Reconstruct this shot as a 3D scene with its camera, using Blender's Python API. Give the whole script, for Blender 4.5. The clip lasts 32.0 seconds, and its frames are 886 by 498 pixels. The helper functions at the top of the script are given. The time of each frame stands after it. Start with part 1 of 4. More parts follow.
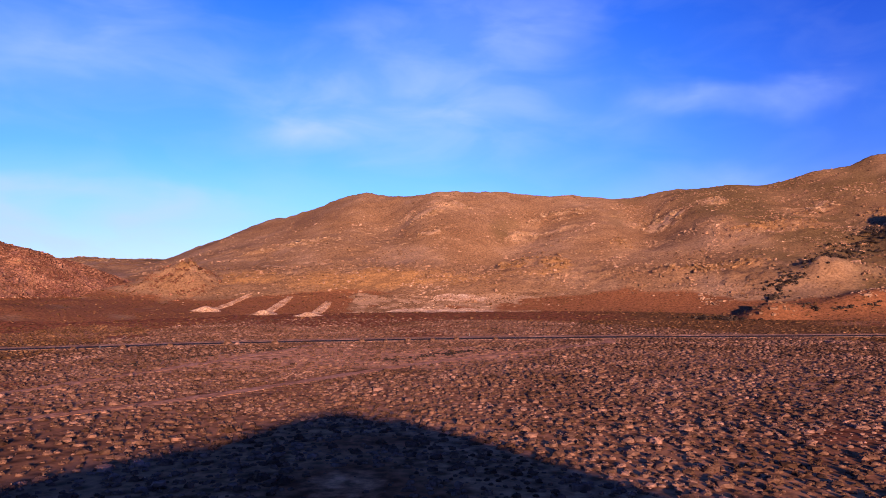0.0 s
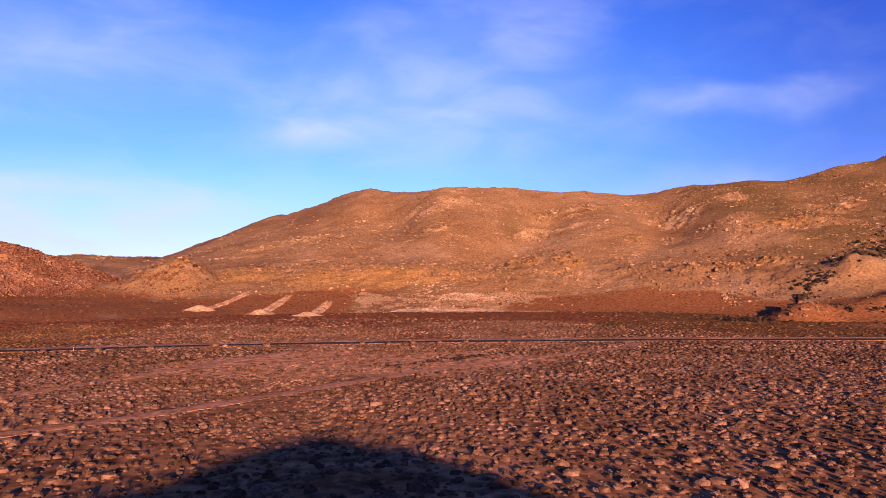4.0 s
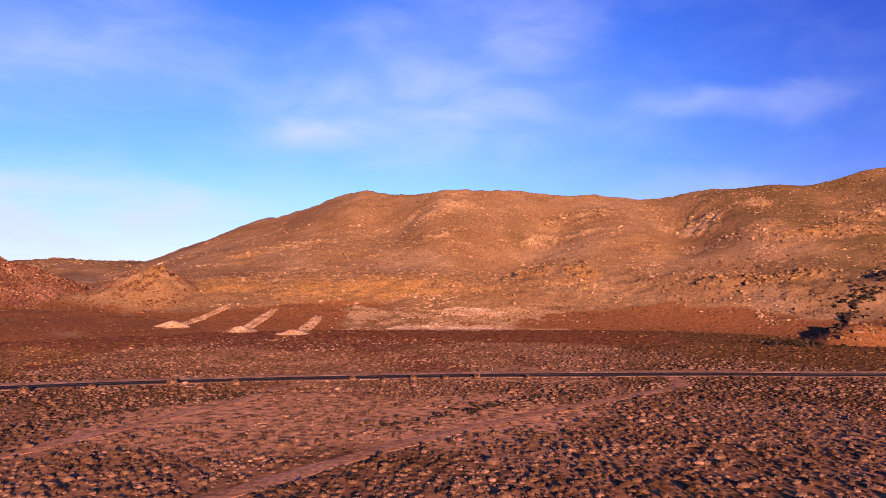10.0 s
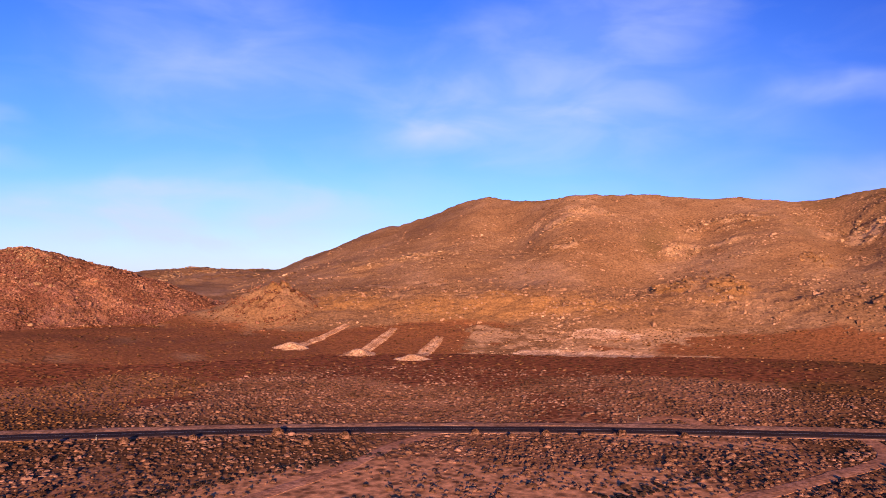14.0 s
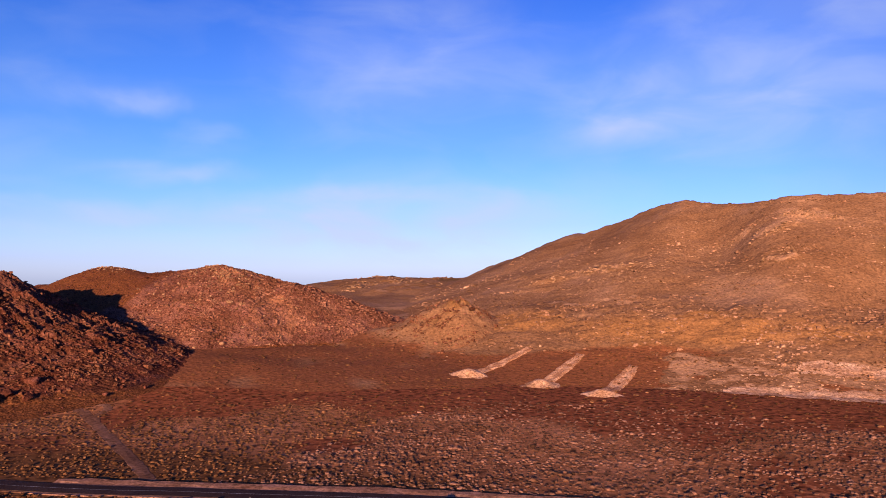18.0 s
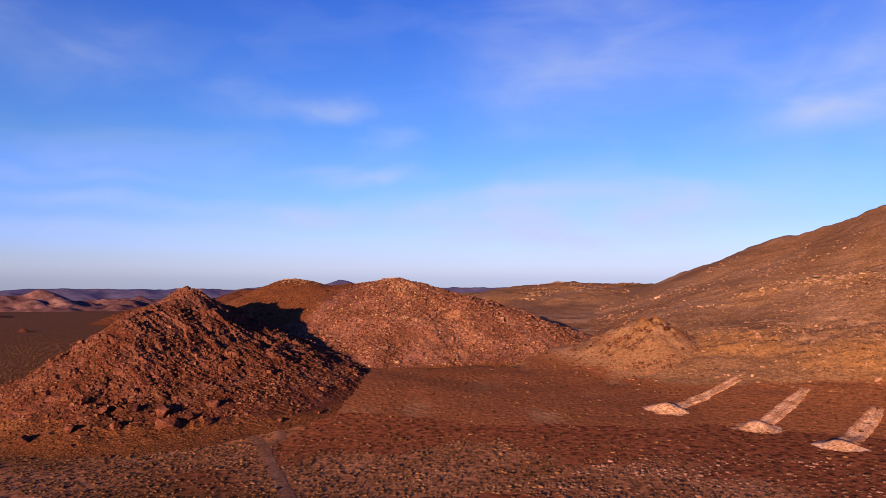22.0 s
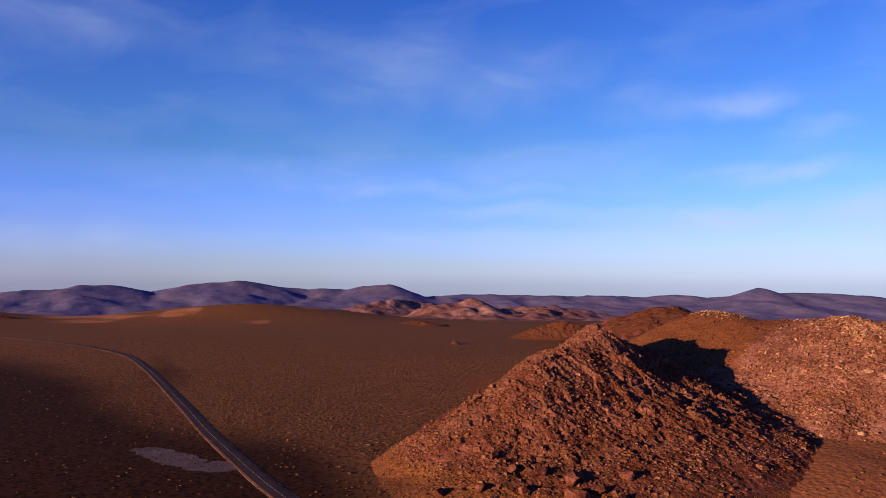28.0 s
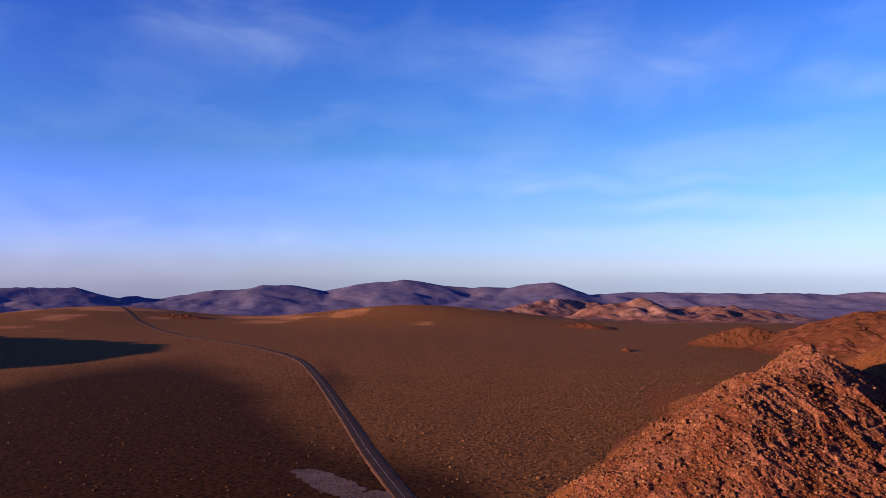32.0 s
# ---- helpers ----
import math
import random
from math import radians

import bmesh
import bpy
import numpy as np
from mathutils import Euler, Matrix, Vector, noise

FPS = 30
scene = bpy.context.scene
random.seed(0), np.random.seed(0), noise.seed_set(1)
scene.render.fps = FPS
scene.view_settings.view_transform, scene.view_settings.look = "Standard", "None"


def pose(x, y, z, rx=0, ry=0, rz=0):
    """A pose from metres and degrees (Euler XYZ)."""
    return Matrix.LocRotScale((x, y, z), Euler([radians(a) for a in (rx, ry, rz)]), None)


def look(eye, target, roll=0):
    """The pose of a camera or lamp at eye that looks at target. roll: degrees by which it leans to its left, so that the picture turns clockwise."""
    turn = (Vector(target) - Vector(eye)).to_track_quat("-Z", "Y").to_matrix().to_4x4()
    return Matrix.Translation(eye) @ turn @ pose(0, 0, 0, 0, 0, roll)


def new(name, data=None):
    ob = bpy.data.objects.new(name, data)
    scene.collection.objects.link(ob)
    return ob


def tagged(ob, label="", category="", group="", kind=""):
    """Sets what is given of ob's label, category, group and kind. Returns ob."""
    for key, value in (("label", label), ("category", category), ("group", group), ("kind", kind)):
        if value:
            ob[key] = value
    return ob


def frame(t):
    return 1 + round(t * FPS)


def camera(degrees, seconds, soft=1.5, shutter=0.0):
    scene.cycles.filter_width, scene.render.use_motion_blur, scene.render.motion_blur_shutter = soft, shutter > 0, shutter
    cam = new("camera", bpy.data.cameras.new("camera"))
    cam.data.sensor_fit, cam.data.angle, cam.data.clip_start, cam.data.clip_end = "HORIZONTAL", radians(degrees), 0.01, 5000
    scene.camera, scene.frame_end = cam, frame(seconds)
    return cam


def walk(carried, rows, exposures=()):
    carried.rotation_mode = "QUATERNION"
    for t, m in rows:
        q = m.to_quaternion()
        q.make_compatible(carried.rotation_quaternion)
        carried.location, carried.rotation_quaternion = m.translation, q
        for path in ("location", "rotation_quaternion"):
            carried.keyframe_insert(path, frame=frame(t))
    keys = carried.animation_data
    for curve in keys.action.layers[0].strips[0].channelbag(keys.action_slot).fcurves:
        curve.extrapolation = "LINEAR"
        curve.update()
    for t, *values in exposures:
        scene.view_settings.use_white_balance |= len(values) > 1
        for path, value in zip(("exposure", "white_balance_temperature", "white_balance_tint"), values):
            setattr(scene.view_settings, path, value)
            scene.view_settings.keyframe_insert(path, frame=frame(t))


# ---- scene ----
EXPOSURES = [(0.0, 1.22, 6000, 18), (1.5, 1.29, 6750, 20), (3.0, 1.36, 7200, 22), (8.0, 1.37, 7250, 24), (11.0, 1.35, 7250, 24), (14.0, 1.26, 6900, 22), (19.0, 1.09, 7100, 22), (25.0, 1.02, 7400, 20), (28.0, 1.12, 7200, 16), (30.0, 1.24, 7150, 14), (32.0, 1.38, 7100, 13)]
# seconds, place in metres, then heading, pitch and roll in degrees
PATH = [
    (0.0, 5.39, -14.56, 18.61, -0.29, 2.78, -0.32),
    (1.0, 5.00, -9.91, 18.33, -0.10, 2.79, -0.30),
    (2.0, 4.73, -5.07, 18.06, 0.04, 2.81, -0.25),
    (3.0, 4.69, 0.16, 17.84, 0.13, 2.82, -0.23),
    (3.5, 4.70, 2.99, 17.78, 0.16, 2.81, -0.20),
    (5.5, 4.80, 15.12, 17.77, 0.11, 2.74, -0.10),
    (6.0, 4.64, 18.14, 17.97, 0.16, 2.76, -0.08),
    (7.0, 3.98, 24.11, 18.72, 0.14, 2.82, -0.04),
    (8.0, 3.17, 30.05, 19.88, 0.11, 2.85, 0.06),
    (9.0, 2.45, 36.04, 21.45, 0.00, 2.92, 0.18),
    (10.0, 1.88, 42.15, 23.33, -0.12, 2.91, 0.16),
    (11.0, 1.34, 48.32, 25.52, 0.14, 2.82, 0.13),
    (11.5, 1.03, 51.36, 26.66, 0.99, 2.82, 0.17),
    (12.0, 0.71, 54.31, 27.79, 2.42, 2.83, 0.22),
    (13.0, -0.00, 60.00, 30.00, 5.98, 2.82, 0.23),
    (14.0, -0.84, 65.77, 32.19, 9.62, 2.77, 0.18),
    (14.5, -1.38, 68.84, 33.31, 11.43, 2.73, 0.15),
    (16.5, -3.99, 81.85, 37.82, 18.68, 2.69, 0.16),
    (17.0, -4.76, 85.04, 38.92, 20.60, 2.71, 0.15),
    (18.0, -6.52, 91.19, 41.03, 24.33, 2.68, 0.10),
    (19.0, -8.73, 96.91, 43.05, 27.84, 2.56, 0.06),
    (20.0, -11.47, 102.35, 45.03, 31.33, 2.49, 0.01),
    (21.0, -14.98, 107.65, 47.04, 34.84, 2.45, -0.04),
    (22.0, -19.12, 112.78, 49.15, 38.58, 2.45, -0.04),
    (23.0, -23.68, 117.47, 51.37, 43.59, 2.52, -0.02),
    (24.0, -28.43, 121.65, 53.66, 49.42, 2.57, -0.09),
    (25.0, -33.19, 125.26, 55.99, 54.91, 2.60, -0.09),
    (25.5, -35.62, 126.72, 57.13, 57.58, 2.65, -0.06),
    (27.5, -45.84, 131.05, 61.49, 67.76, 2.78, 0.18),
    (28.0, -48.59, 131.91, 62.48, 70.23, 2.81, 0.20),
    (29.0, -54.62, 133.29, 64.24, 75.07, 2.92, 0.12),
    (30.0, -61.26, 134.46, 65.84, 79.79, 3.04, -0.07),
    (30.5, -64.84, 135.07, 66.59, 81.40, 3.11, -0.14),
    (31.0, -68.61, 135.74, 67.30, 82.17, 3.15, -0.18),
    (31.5, -72.47, 136.46, 67.95, 82.77, 3.01, -0.20),
    (32.0, -76.32, 137.18, 68.55, 83.03, 2.59, -0.22),
]


def heading(x, y, z, turn, pitch, roll):
    a, b = radians(turn), radians(pitch)
    way = Vector((-math.sin(a) * math.cos(b), math.cos(a) * math.cos(b), math.sin(b)))
    return look((x, y, z), Vector((x, y, z)) + 100 * way, roll)


cam = camera(63.18, 32.0, soft=0.8)
walk(cam, [(row[0], heading(*row[1:])) for row in PATH], EXPOSURES)

# ---- sky and sun ----
SUN_TO = Vector((-0.22, 1.0, -0.15)).normalized()
world = bpy.data.worlds.new("sky")
scene.world = world
world.use_nodes = True
wt = world.node_tree
wt.nodes.clear()


def wnode(kind, **kw):
    n = wt.nodes.new(kind)
    for k, v in kw.items():
        if k in n.inputs:
            n.inputs[k].default_value = v
    return n


w_out = wnode("ShaderNodeOutputWorld")
w_bg = wnode("ShaderNodeBackground", Strength=0.060)
w_sky = wnode("ShaderNodeTexSky")
w_sky.sky_type = "NISHITA"
w_sky.sun_disc = False
w_sky.sun_elevation = radians(8.5)
w_sky.sun_rotation = math.atan2(-SUN_TO.x, -SUN_TO.y)
w_sky.air_density, w_sky.dust_density, w_sky.ozone_density = 1.3, 0.6, 3.0
# the clear blue of a high dry plateau, by height over the horizon
w_tc, w_sep = wnode("ShaderNodeTexCoord"), wnode("ShaderNodeSeparateXYZ")
w_ramp = wnode("ShaderNodeValToRGB")
stops = w_ramp.color_ramp.elements
stops[0].position, stops[0].color = 0.0, (0.100, 0.162, 0.54, 1)
stops[1].position, stops[1].color = 1.0, (0.012, 0.034, 0.14, 1)
for at, tint in ((0.03, (0.078, 0.122, 0.39)), (0.08, (0.053, 0.089, 0.30)), (0.18, (0.032, 0.068, 0.160)), (0.37, (0.016, 0.045, 0.138))):
    e = stops.new(at)
    e.color = (*tint, 1)
w_tint = wnode("ShaderNodeVectorMath")
w_tint.operation = "MULTIPLY"
w_tint3 = wnode("ShaderNodeVectorMath")
w_tint3.operation = "SCALE"
w_tint3.inputs[3].default_value = 15.0
L = wt.links.new


def wmath(op, a, b=None, clamp=False):
    n = wnode("ShaderNodeMath")
    n.operation, n.use_clamp = op, clamp
    for k, v in enumerate((a, b)):
        if v is None:
            continue
        if isinstance(v, (int, float)):
            n.inputs[k].default_value = v
        else:
            L(v, n.inputs[k])
    return n.outputs[0]


L(w_tc.outputs["Generated"], w_sep.inputs[0])
L(w_sep.outputs[2], w_ramp.inputs[0])
L(w_sky.outputs[0], w_tint.inputs[0])
L(w_ramp.outputs[0], w_tint.inputs[1])
L(w_tint.outputs[0], w_tint3.inputs[0])
# heading (degrees, left of +y) and height of each way into the sky
w_az = wmath("MULTIPLY", wmath("ARCTAN2", wmath("MULTIPLY", w_sep.outputs[0], -1.0), w_sep.outputs[1]), 180 / math.pi)
w_el = wmath("MULTIPLY", wmath("ARCSINE", w_sep.outputs[2]), 180 / math.pi)
# the blue darkens toward both edge headings, lens vignetting put into the sky
w_deep = wnode("ShaderNodeValToRGB")
deep = w_deep.color_ramp.elements
deep[0].position, deep[0].color = 0.0, (0.70, 0.70, 0.70, 1)
deep[1].position, deep[1].color = 1.0, (0.70, 0.70, 0.70, 1)
for at, v in ((0.417, 0.66), (0.455, 0.86), (0.5, 1.0), (0.65, 1.02), (0.74, 0.98), (0.81, 0.82)):
    deep.new(at).color = (v, v * (0.5 + 0.5 * v) if v < 1 else v, v ** 0.6, 1)
L(wmath("ADD", wmath("DIVIDE", w_az, 360.0), 0.5), w_deep.inputs[0])
w_blue = wnode("ShaderNodeVectorMath")
w_blue.operation = "MULTIPLY"
L(w_tint3.outputs[0], w_blue.inputs[0])
L(w_deep.outputs[0], w_blue.inputs[1])
# thin high cloud: veils, streaks and a few small puffs, drawn out sideways and frayed by noise
w_pos = wnode("ShaderNodeCombineXYZ")
L(w_az, w_pos.inputs[0])
L(w_el, w_pos.inputs[1])


def wnoise(scale, detail, rough, distortion=0.0, stretch=(1, 1, 1)):
    m, n = wnode("ShaderNodeMapping"), wnode("ShaderNodeTexNoise")
    m.inputs["Scale"].default_value = stretch
    n.inputs["Scale"].default_value, n.inputs["Detail"].default_value, n.inputs["Roughness"].default_value, n.inputs["Distortion"].default_value = scale, detail, rough, distortion
    L(w_pos.outputs[0], m.inputs[0])
    L(m.outputs[0], n.inputs[0])
    return n


def wvec(op, a, b):
    n = wnode("ShaderNodeVectorMath")
    n.operation = op
    for k, v in enumerate((a, b)):
        if isinstance(v, tuple):
            n.inputs[k].default_value = v
        else:
            L(v, n.inputs[k])
    return n


w_fray = wvec("MULTIPLY", wvec("SUBTRACT", wnoise(0.13, 4, 0.5).outputs["Color"], (0.5, 0.5, 0.5)).outputs[0], (9.0, 3.6, 0.0))
w_bent = wvec("ADD", w_pos.outputs[0], w_fray.outputs[0]).outputs[0]
CLOUDS = [(34, 3.4, 30, 3.4, 0.3), (23, 5.2, 17, 3.6, 0.32), (2, 14, 17, 6.5, 0.4), (9, 12, 6, 1.6, 0.26), (-3.5, 20.5, 10, 3.5, 0.24), (27, 16.5, 12, 7.5, 0.26), (-19, 13.6, 5, 1.5, 0.3), (-27, 13.4, 5, 1.6, 0.32), (-20, 7.2, 8, 1.6, 0.22),
          (48, 13.2, 3.6, 1.1, 0.34), (51, 13.7, 6.5, 1.6, 0.2), (43, 11.2, 3, 0.9, 0.18), (45, 8.3, 6, 0.9, 0.38), (63.8, 5.8, 6, 0.9, 0.34), (40, 4.8, 16, 0.9, 0.38), (52, 5.7, 17, 0.7, 0.18), (28, 6.5, 15, 1.0, 0.28), (70, 7.4, 15, 0.7, 0.16), (32, 3.4, 12, 0.8, 0.24), (65, 3.7, 14, 0.8, 0.2), (71, 16.5, 13, 3.4, 0.16), (98, 18.5, 9, 2.2, 0.16), (104, 3, 14, 1.6, 0.2), (85, 8.5, 22, 1.6, 0.12), (62, 10, 18, 2, 0.1)]
w_total = None
for ca, ce, ra, re, most in CLOUDS:
    off = wvec("MULTIPLY", wvec("SUBTRACT", w_bent, (ca, ce, 0.0)).outputs[0], (1 / ra, 1 / re, 0.0))
    fall = wnode("ShaderNodeMapRange")
    fall.interpolation_type = "SMOOTHSTEP"
    fall.inputs[1].default_value, fall.inputs[2].default_value, fall.inputs[3].default_value, fall.inputs[4].default_value = 0.0, 1.35, most, 0.0
    far_off = wnode("ShaderNodeVectorMath")
    far_off.operation = "LENGTH"
    L(off.outputs[0], far_off.inputs[0])
    L(far_off.outputs["Value"], fall.inputs[0])
    w_total = fall.outputs[0] if w_total is None else wmath("ADD", w_total, fall.outputs[0])
w_streak = wnoise(0.11, 5, 0.5, 0.5, (1.0, 2.6, 1.0))
w_grain = wnode("ShaderNodeMapRange")
w_grain.inputs[1].default_value, w_grain.inputs[2].default_value, w_grain.inputs[3].default_value, w_grain.inputs[4].default_value = 0.32, 0.70, 0.50, 1.45
L(w_streak.outputs[0], w_grain.inputs[0])
w_thin = wnode("ShaderNodeMapRange")
w_thin.inputs[1].default_value, w_thin.inputs[2].default_value, w_thin.inputs[3].default_value, w_thin.inputs[4].default_value = 0.45, 0.78, 0.0, 0.09
L(w_streak.outputs[0], w_thin.inputs[0])
w_cover = wmath("ADD", wmath("MULTIPLY", w_total, w_grain.outputs[0]), w_thin.outputs[0], True)
w_mix = wnode("ShaderNodeMix")
w_mix.data_type = "RGBA"
w_mix.inputs["B"].default_value = (4.2, 5.3, 7.4, 1)
L(w_cover, w_mix.inputs["Factor"])
L(w_blue.outputs[0], w_mix.inputs["A"])
L(w_mix.outputs["Result"], w_bg.inputs[0])
L(w_bg.outputs[0], w_out.inputs[0])

sun = new("sun", bpy.data.lights.new("sun", "SUN"))
sun.data.energy = 5.0
sun.data.angle = radians(0.5)
sun.data.color = (1.0, 0.69, 0.44)
sun.matrix_world = look((0, -200, 60), Vector((0, -200, 60)) + SUN_TO)

# ---- materials ----
def material(name, colours, scale, fine, rough=0.9, bump=0.3, stretch=(1, 1, 1), fine_amount=0.5, bump_scale=None, bump_dist=0.1, island=0.0, zones=None, each=0.0, dots=0.0):
    """Three colours mixed by broad noise, broken by fine noise, with relief; zones are up to three other colours, laid
    where the mesh's zone layer says.
    """
    m = bpy.data.materials.new(name)
    m.use_nodes = True
    nt = m.node_tree
    nt.nodes.clear()
    N, L = nt.nodes.new, nt.links.new
    out, bs = N("ShaderNodeOutputMaterial"), N("ShaderNodeBsdfPrincipled")
    bs.inputs["Roughness"].default_value = rough
    bs.inputs["Specular IOR Level"].default_value = 0.02
    tc, mp = N("ShaderNodeTexCoord"), N("ShaderNodeMapping")
    mp.inputs["Scale"].default_value = stretch
    L(tc.outputs["Object"], mp.inputs[0])
    n1, n2 = N("ShaderNodeTexNoise"), N("ShaderNodeTexNoise")
    n1.inputs["Scale"].default_value, n1.inputs["Detail"].default_value, n1.inputs["Roughness"].default_value = scale, 6, 0.6
    n2.inputs["Scale"].default_value, n2.inputs["Detail"].default_value, n2.inputs["Roughness"].default_value = fine, 4, 0.65
    L(mp.outputs[0], n1.inputs[0])
    L(mp.outputs[0], n2.inputs[0])
    r1 = N("ShaderNodeValToRGB")
    el = r1.color_ramp.elements
    el[0].position, el[1].position = 0.36, 0.64
    el[0].color, el[1].color = (*colours[0], 1), (*colours[2], 1)
    mid = el.new(0.5)
    mid.color = (*colours[1], 1)
    L(n1.outputs[0], r1.inputs[0])
    r2 = N("ShaderNodeMapRange")
    r2.inputs[1].default_value, r2.inputs[2].default_value = 0.35, 0.65
    r2.inputs[3].default_value, r2.inputs[4].default_value = 1 - fine_amount, 1 + fine_amount
    L(n2.outputs[0], r2.inputs[0])
    base = r1.outputs[0]
    if zones:
        at, sep = N("ShaderNodeAttribute"), N("ShaderNodeSeparateColor")
        at.attribute_name = "zone"
        L(at.outputs["Color"], sep.inputs[0])
        for k, tint in enumerate(zones):
            f, mx = N("ShaderNodeMath"), N("ShaderNodeMix")
            f.operation = "MULTIPLY_ADD"
            f.use_clamp = True
            L(n2.outputs[0], f.inputs[0])
            f.inputs[1].default_value = 0.9
            sub = N("ShaderNodeMath")
            sub.operation = "MULTIPLY_ADD"
            L(sep.outputs[k] if k < 3 else at.outputs["Alpha"], sub.inputs[0])
            sub.inputs[1].default_value, sub.inputs[2].default_value = 1.9, -0.95
            L(sub.outputs[0], f.inputs[2])
            mx.data_type = "RGBA"
            L(f.outputs[0], mx.inputs["Factor"])
            L(base, mx.inputs["A"])
            mx.inputs["B"].default_value = (*tint, 1)
            base = mx.outputs["Result"]
    mul = N("ShaderNodeVectorMath")
    mul.operation = "SCALE"
    L(base, mul.inputs[0])
    L(r2.outputs[0], mul.inputs[3])
    col = mul.outputs[0]
    if dots:
        vo, vr, m4 = N("ShaderNodeTexVoronoi"), N("ShaderNodeMapRange"), N("ShaderNodeVectorMath")
        vo.inputs["Scale"].default_value = 0.4
        L(mp.outputs[0], vo.inputs["Vector"])
        vr.inputs[1].default_value, vr.inputs[2].default_value = 0.15, 0.5
        vr.inputs[3].default_value, vr.inputs[4].default_value = 1 - dots, 1 + 0.4 * dots
        L(vo.outputs["Distance"], vr.inputs[0])
        m4.operation = "SCALE"
        L(col, m4.inputs[0])
        L(vr.outputs[0], m4.inputs[3])
        col = m4.outputs[0]
    if island:
        gi, hv = N("ShaderNodeNewGeometry"), N("ShaderNodeMapRange")
        hv.inputs[3].default_value, hv.inputs[4].default_value = 1 - island, 1 + island
        L(gi.outputs["Random Per Island"], hv.inputs[0])
        m2 = N("ShaderNodeVectorMath")
        m2.operation = "SCALE"
        L(col, m2.inputs[0])
        L(hv.outputs[0], m2.inputs[3])
        col = m2.outputs[0]
    if each:
        oi, hv = N("ShaderNodeObjectInfo"), N("ShaderNodeMapRange")
        hv.inputs[3].default_value, hv.inputs[4].default_value = 1 - each, 1 + each
        L(oi.outputs["Random"], hv.inputs[0])
        m3 = N("ShaderNodeVectorMath")
        m3.operation = "SCALE"
        L(col, m3.inputs[0])
        L(hv.outputs[0], m3.inputs[3])
        col = m3.outputs[0]
    L(col, bs.inputs["Base Color"])
    if bump:
        b, n3 = N("ShaderNodeBump"), N("ShaderNodeTexNoise")
        n3.inputs["Scale"].default_value, n3.inputs["Detail"].default_value = bump_scale or fine, 6
        L(mp.outputs[0], n3.inputs[0])
        b.inputs["Strength"].default_value, b.inputs["Distance"].default_value = bump, bump_dist
        L(n3.outputs[0], b.inputs["Height"])
        L(b.outputs[0], bs.inputs["Normal"])
    L(bs.outputs[0], out.inputs[0])
    return m


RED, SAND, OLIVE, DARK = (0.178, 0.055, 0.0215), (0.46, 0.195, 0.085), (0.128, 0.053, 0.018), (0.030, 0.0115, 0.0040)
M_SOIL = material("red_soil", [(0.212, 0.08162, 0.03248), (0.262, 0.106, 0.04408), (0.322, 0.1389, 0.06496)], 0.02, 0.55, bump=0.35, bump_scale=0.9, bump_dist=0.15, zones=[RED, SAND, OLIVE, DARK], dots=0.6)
M_HILL = material("hill_soil", [(0.1726, 0.08343, 0.04074), (0.2123, 0.1079, 0.05536), (0.2589, 0.1388, 0.07834)], 0.022, 0.8, bump=0.65, bump_scale=0.6, bump_dist=0.7, fine_amount=0.36, zones=[(0.2503, 0.1179, 0.047), (0.325, 0.176, 0.098), (0.1165, 0.06348, 0.0282), (0.183, 0.067, 0.029)])
M_ROCK = material("red_rock", [(0.06148, 0.01897, 0.01048), (0.08577, 0.02734, 0.0162), (0.1143, 0.04137, 0.02754)], 0.1, 1.3, bump=1.0, bump_scale=1.6, bump_dist=0.35, fine_amount=0.65, zones=[(0.143, 0.05468, 0.02657), (0.1072, 0.04065, 0.02754), (0.07147, 0.02527, 0.01426), (0.118, 0.043, 0.017)])
M_ROCK2 = material("orange_brown_rock", [(0.102, 0.03807, 0.02336), (0.1409, 0.05471, 0.03519), (0.1895, 0.08102, 0.05721)], 0.1, 1.3, bump=0.6, bump_scale=1.6, bump_dist=0.3, fine_amount=0.6, zones=[(0.2429, 0.1035, 0.0547), (0.1748, 0.07424, 0.05203), (0.1214, 0.04594, 0.02602), (0.124, 0.0435, 0.0175)])
M_BOULDER = material("boulder_rock", [(0.06147, 0.01979, 0.01164), (0.08512, 0.02817, 0.018), (0.1183, 0.04406, 0.03276)], 0.35, 2.2, bump=0.5, bump_scale=3.0, island=0.25, each=0.16)
M_BLOCK = material("weathered_rock_blocks", [(0.0798, 0.03024, 0.0164), (0.1092, 0.04284, 0.024), (0.147, 0.06384, 0.0376)], 0.12, 1.6, bump=0.5, bump_scale=2.5, island=0.35)
M_BLOCK_PINK = material("pinkish_rock_blocks", [(0.1035, 0.0414, 0.0243), (0.144, 0.0603, 0.0369), (0.2025, 0.0927, 0.0594)], 0.08, 1.6, bump=0.5, bump_scale=2.5, island=0.4)
M_PALE = material("pale_ledge_rock", [(0.176, 0.0944, 0.0512), (0.22, 0.1216, 0.0688), (0.272, 0.16, 0.0976)], 0.3, 1.6, bump=0.5, bump_scale=2.0, island=0.3)
M_DARKROCK = material("dark_scrub", [(0.0192, 0.012, 0.0096), (0.0288, 0.0176, 0.0136), (0.048, 0.0288, 0.0208)], 0.2, 1.6, bump=0.5, bump_scale=2.0, island=0.5)
# aerial haze is put into this base colour as blue-violet
M_FAR = material("hazed_far_slope", [(0.08024, 0.07462, 0.152), (0.09384, 0.08378, 0.1558), (0.117, 0.09574, 0.1558)], 0.004, 0.02, bump=0.35, bump_scale=0.012, bump_dist=14, fine_amount=0.2)
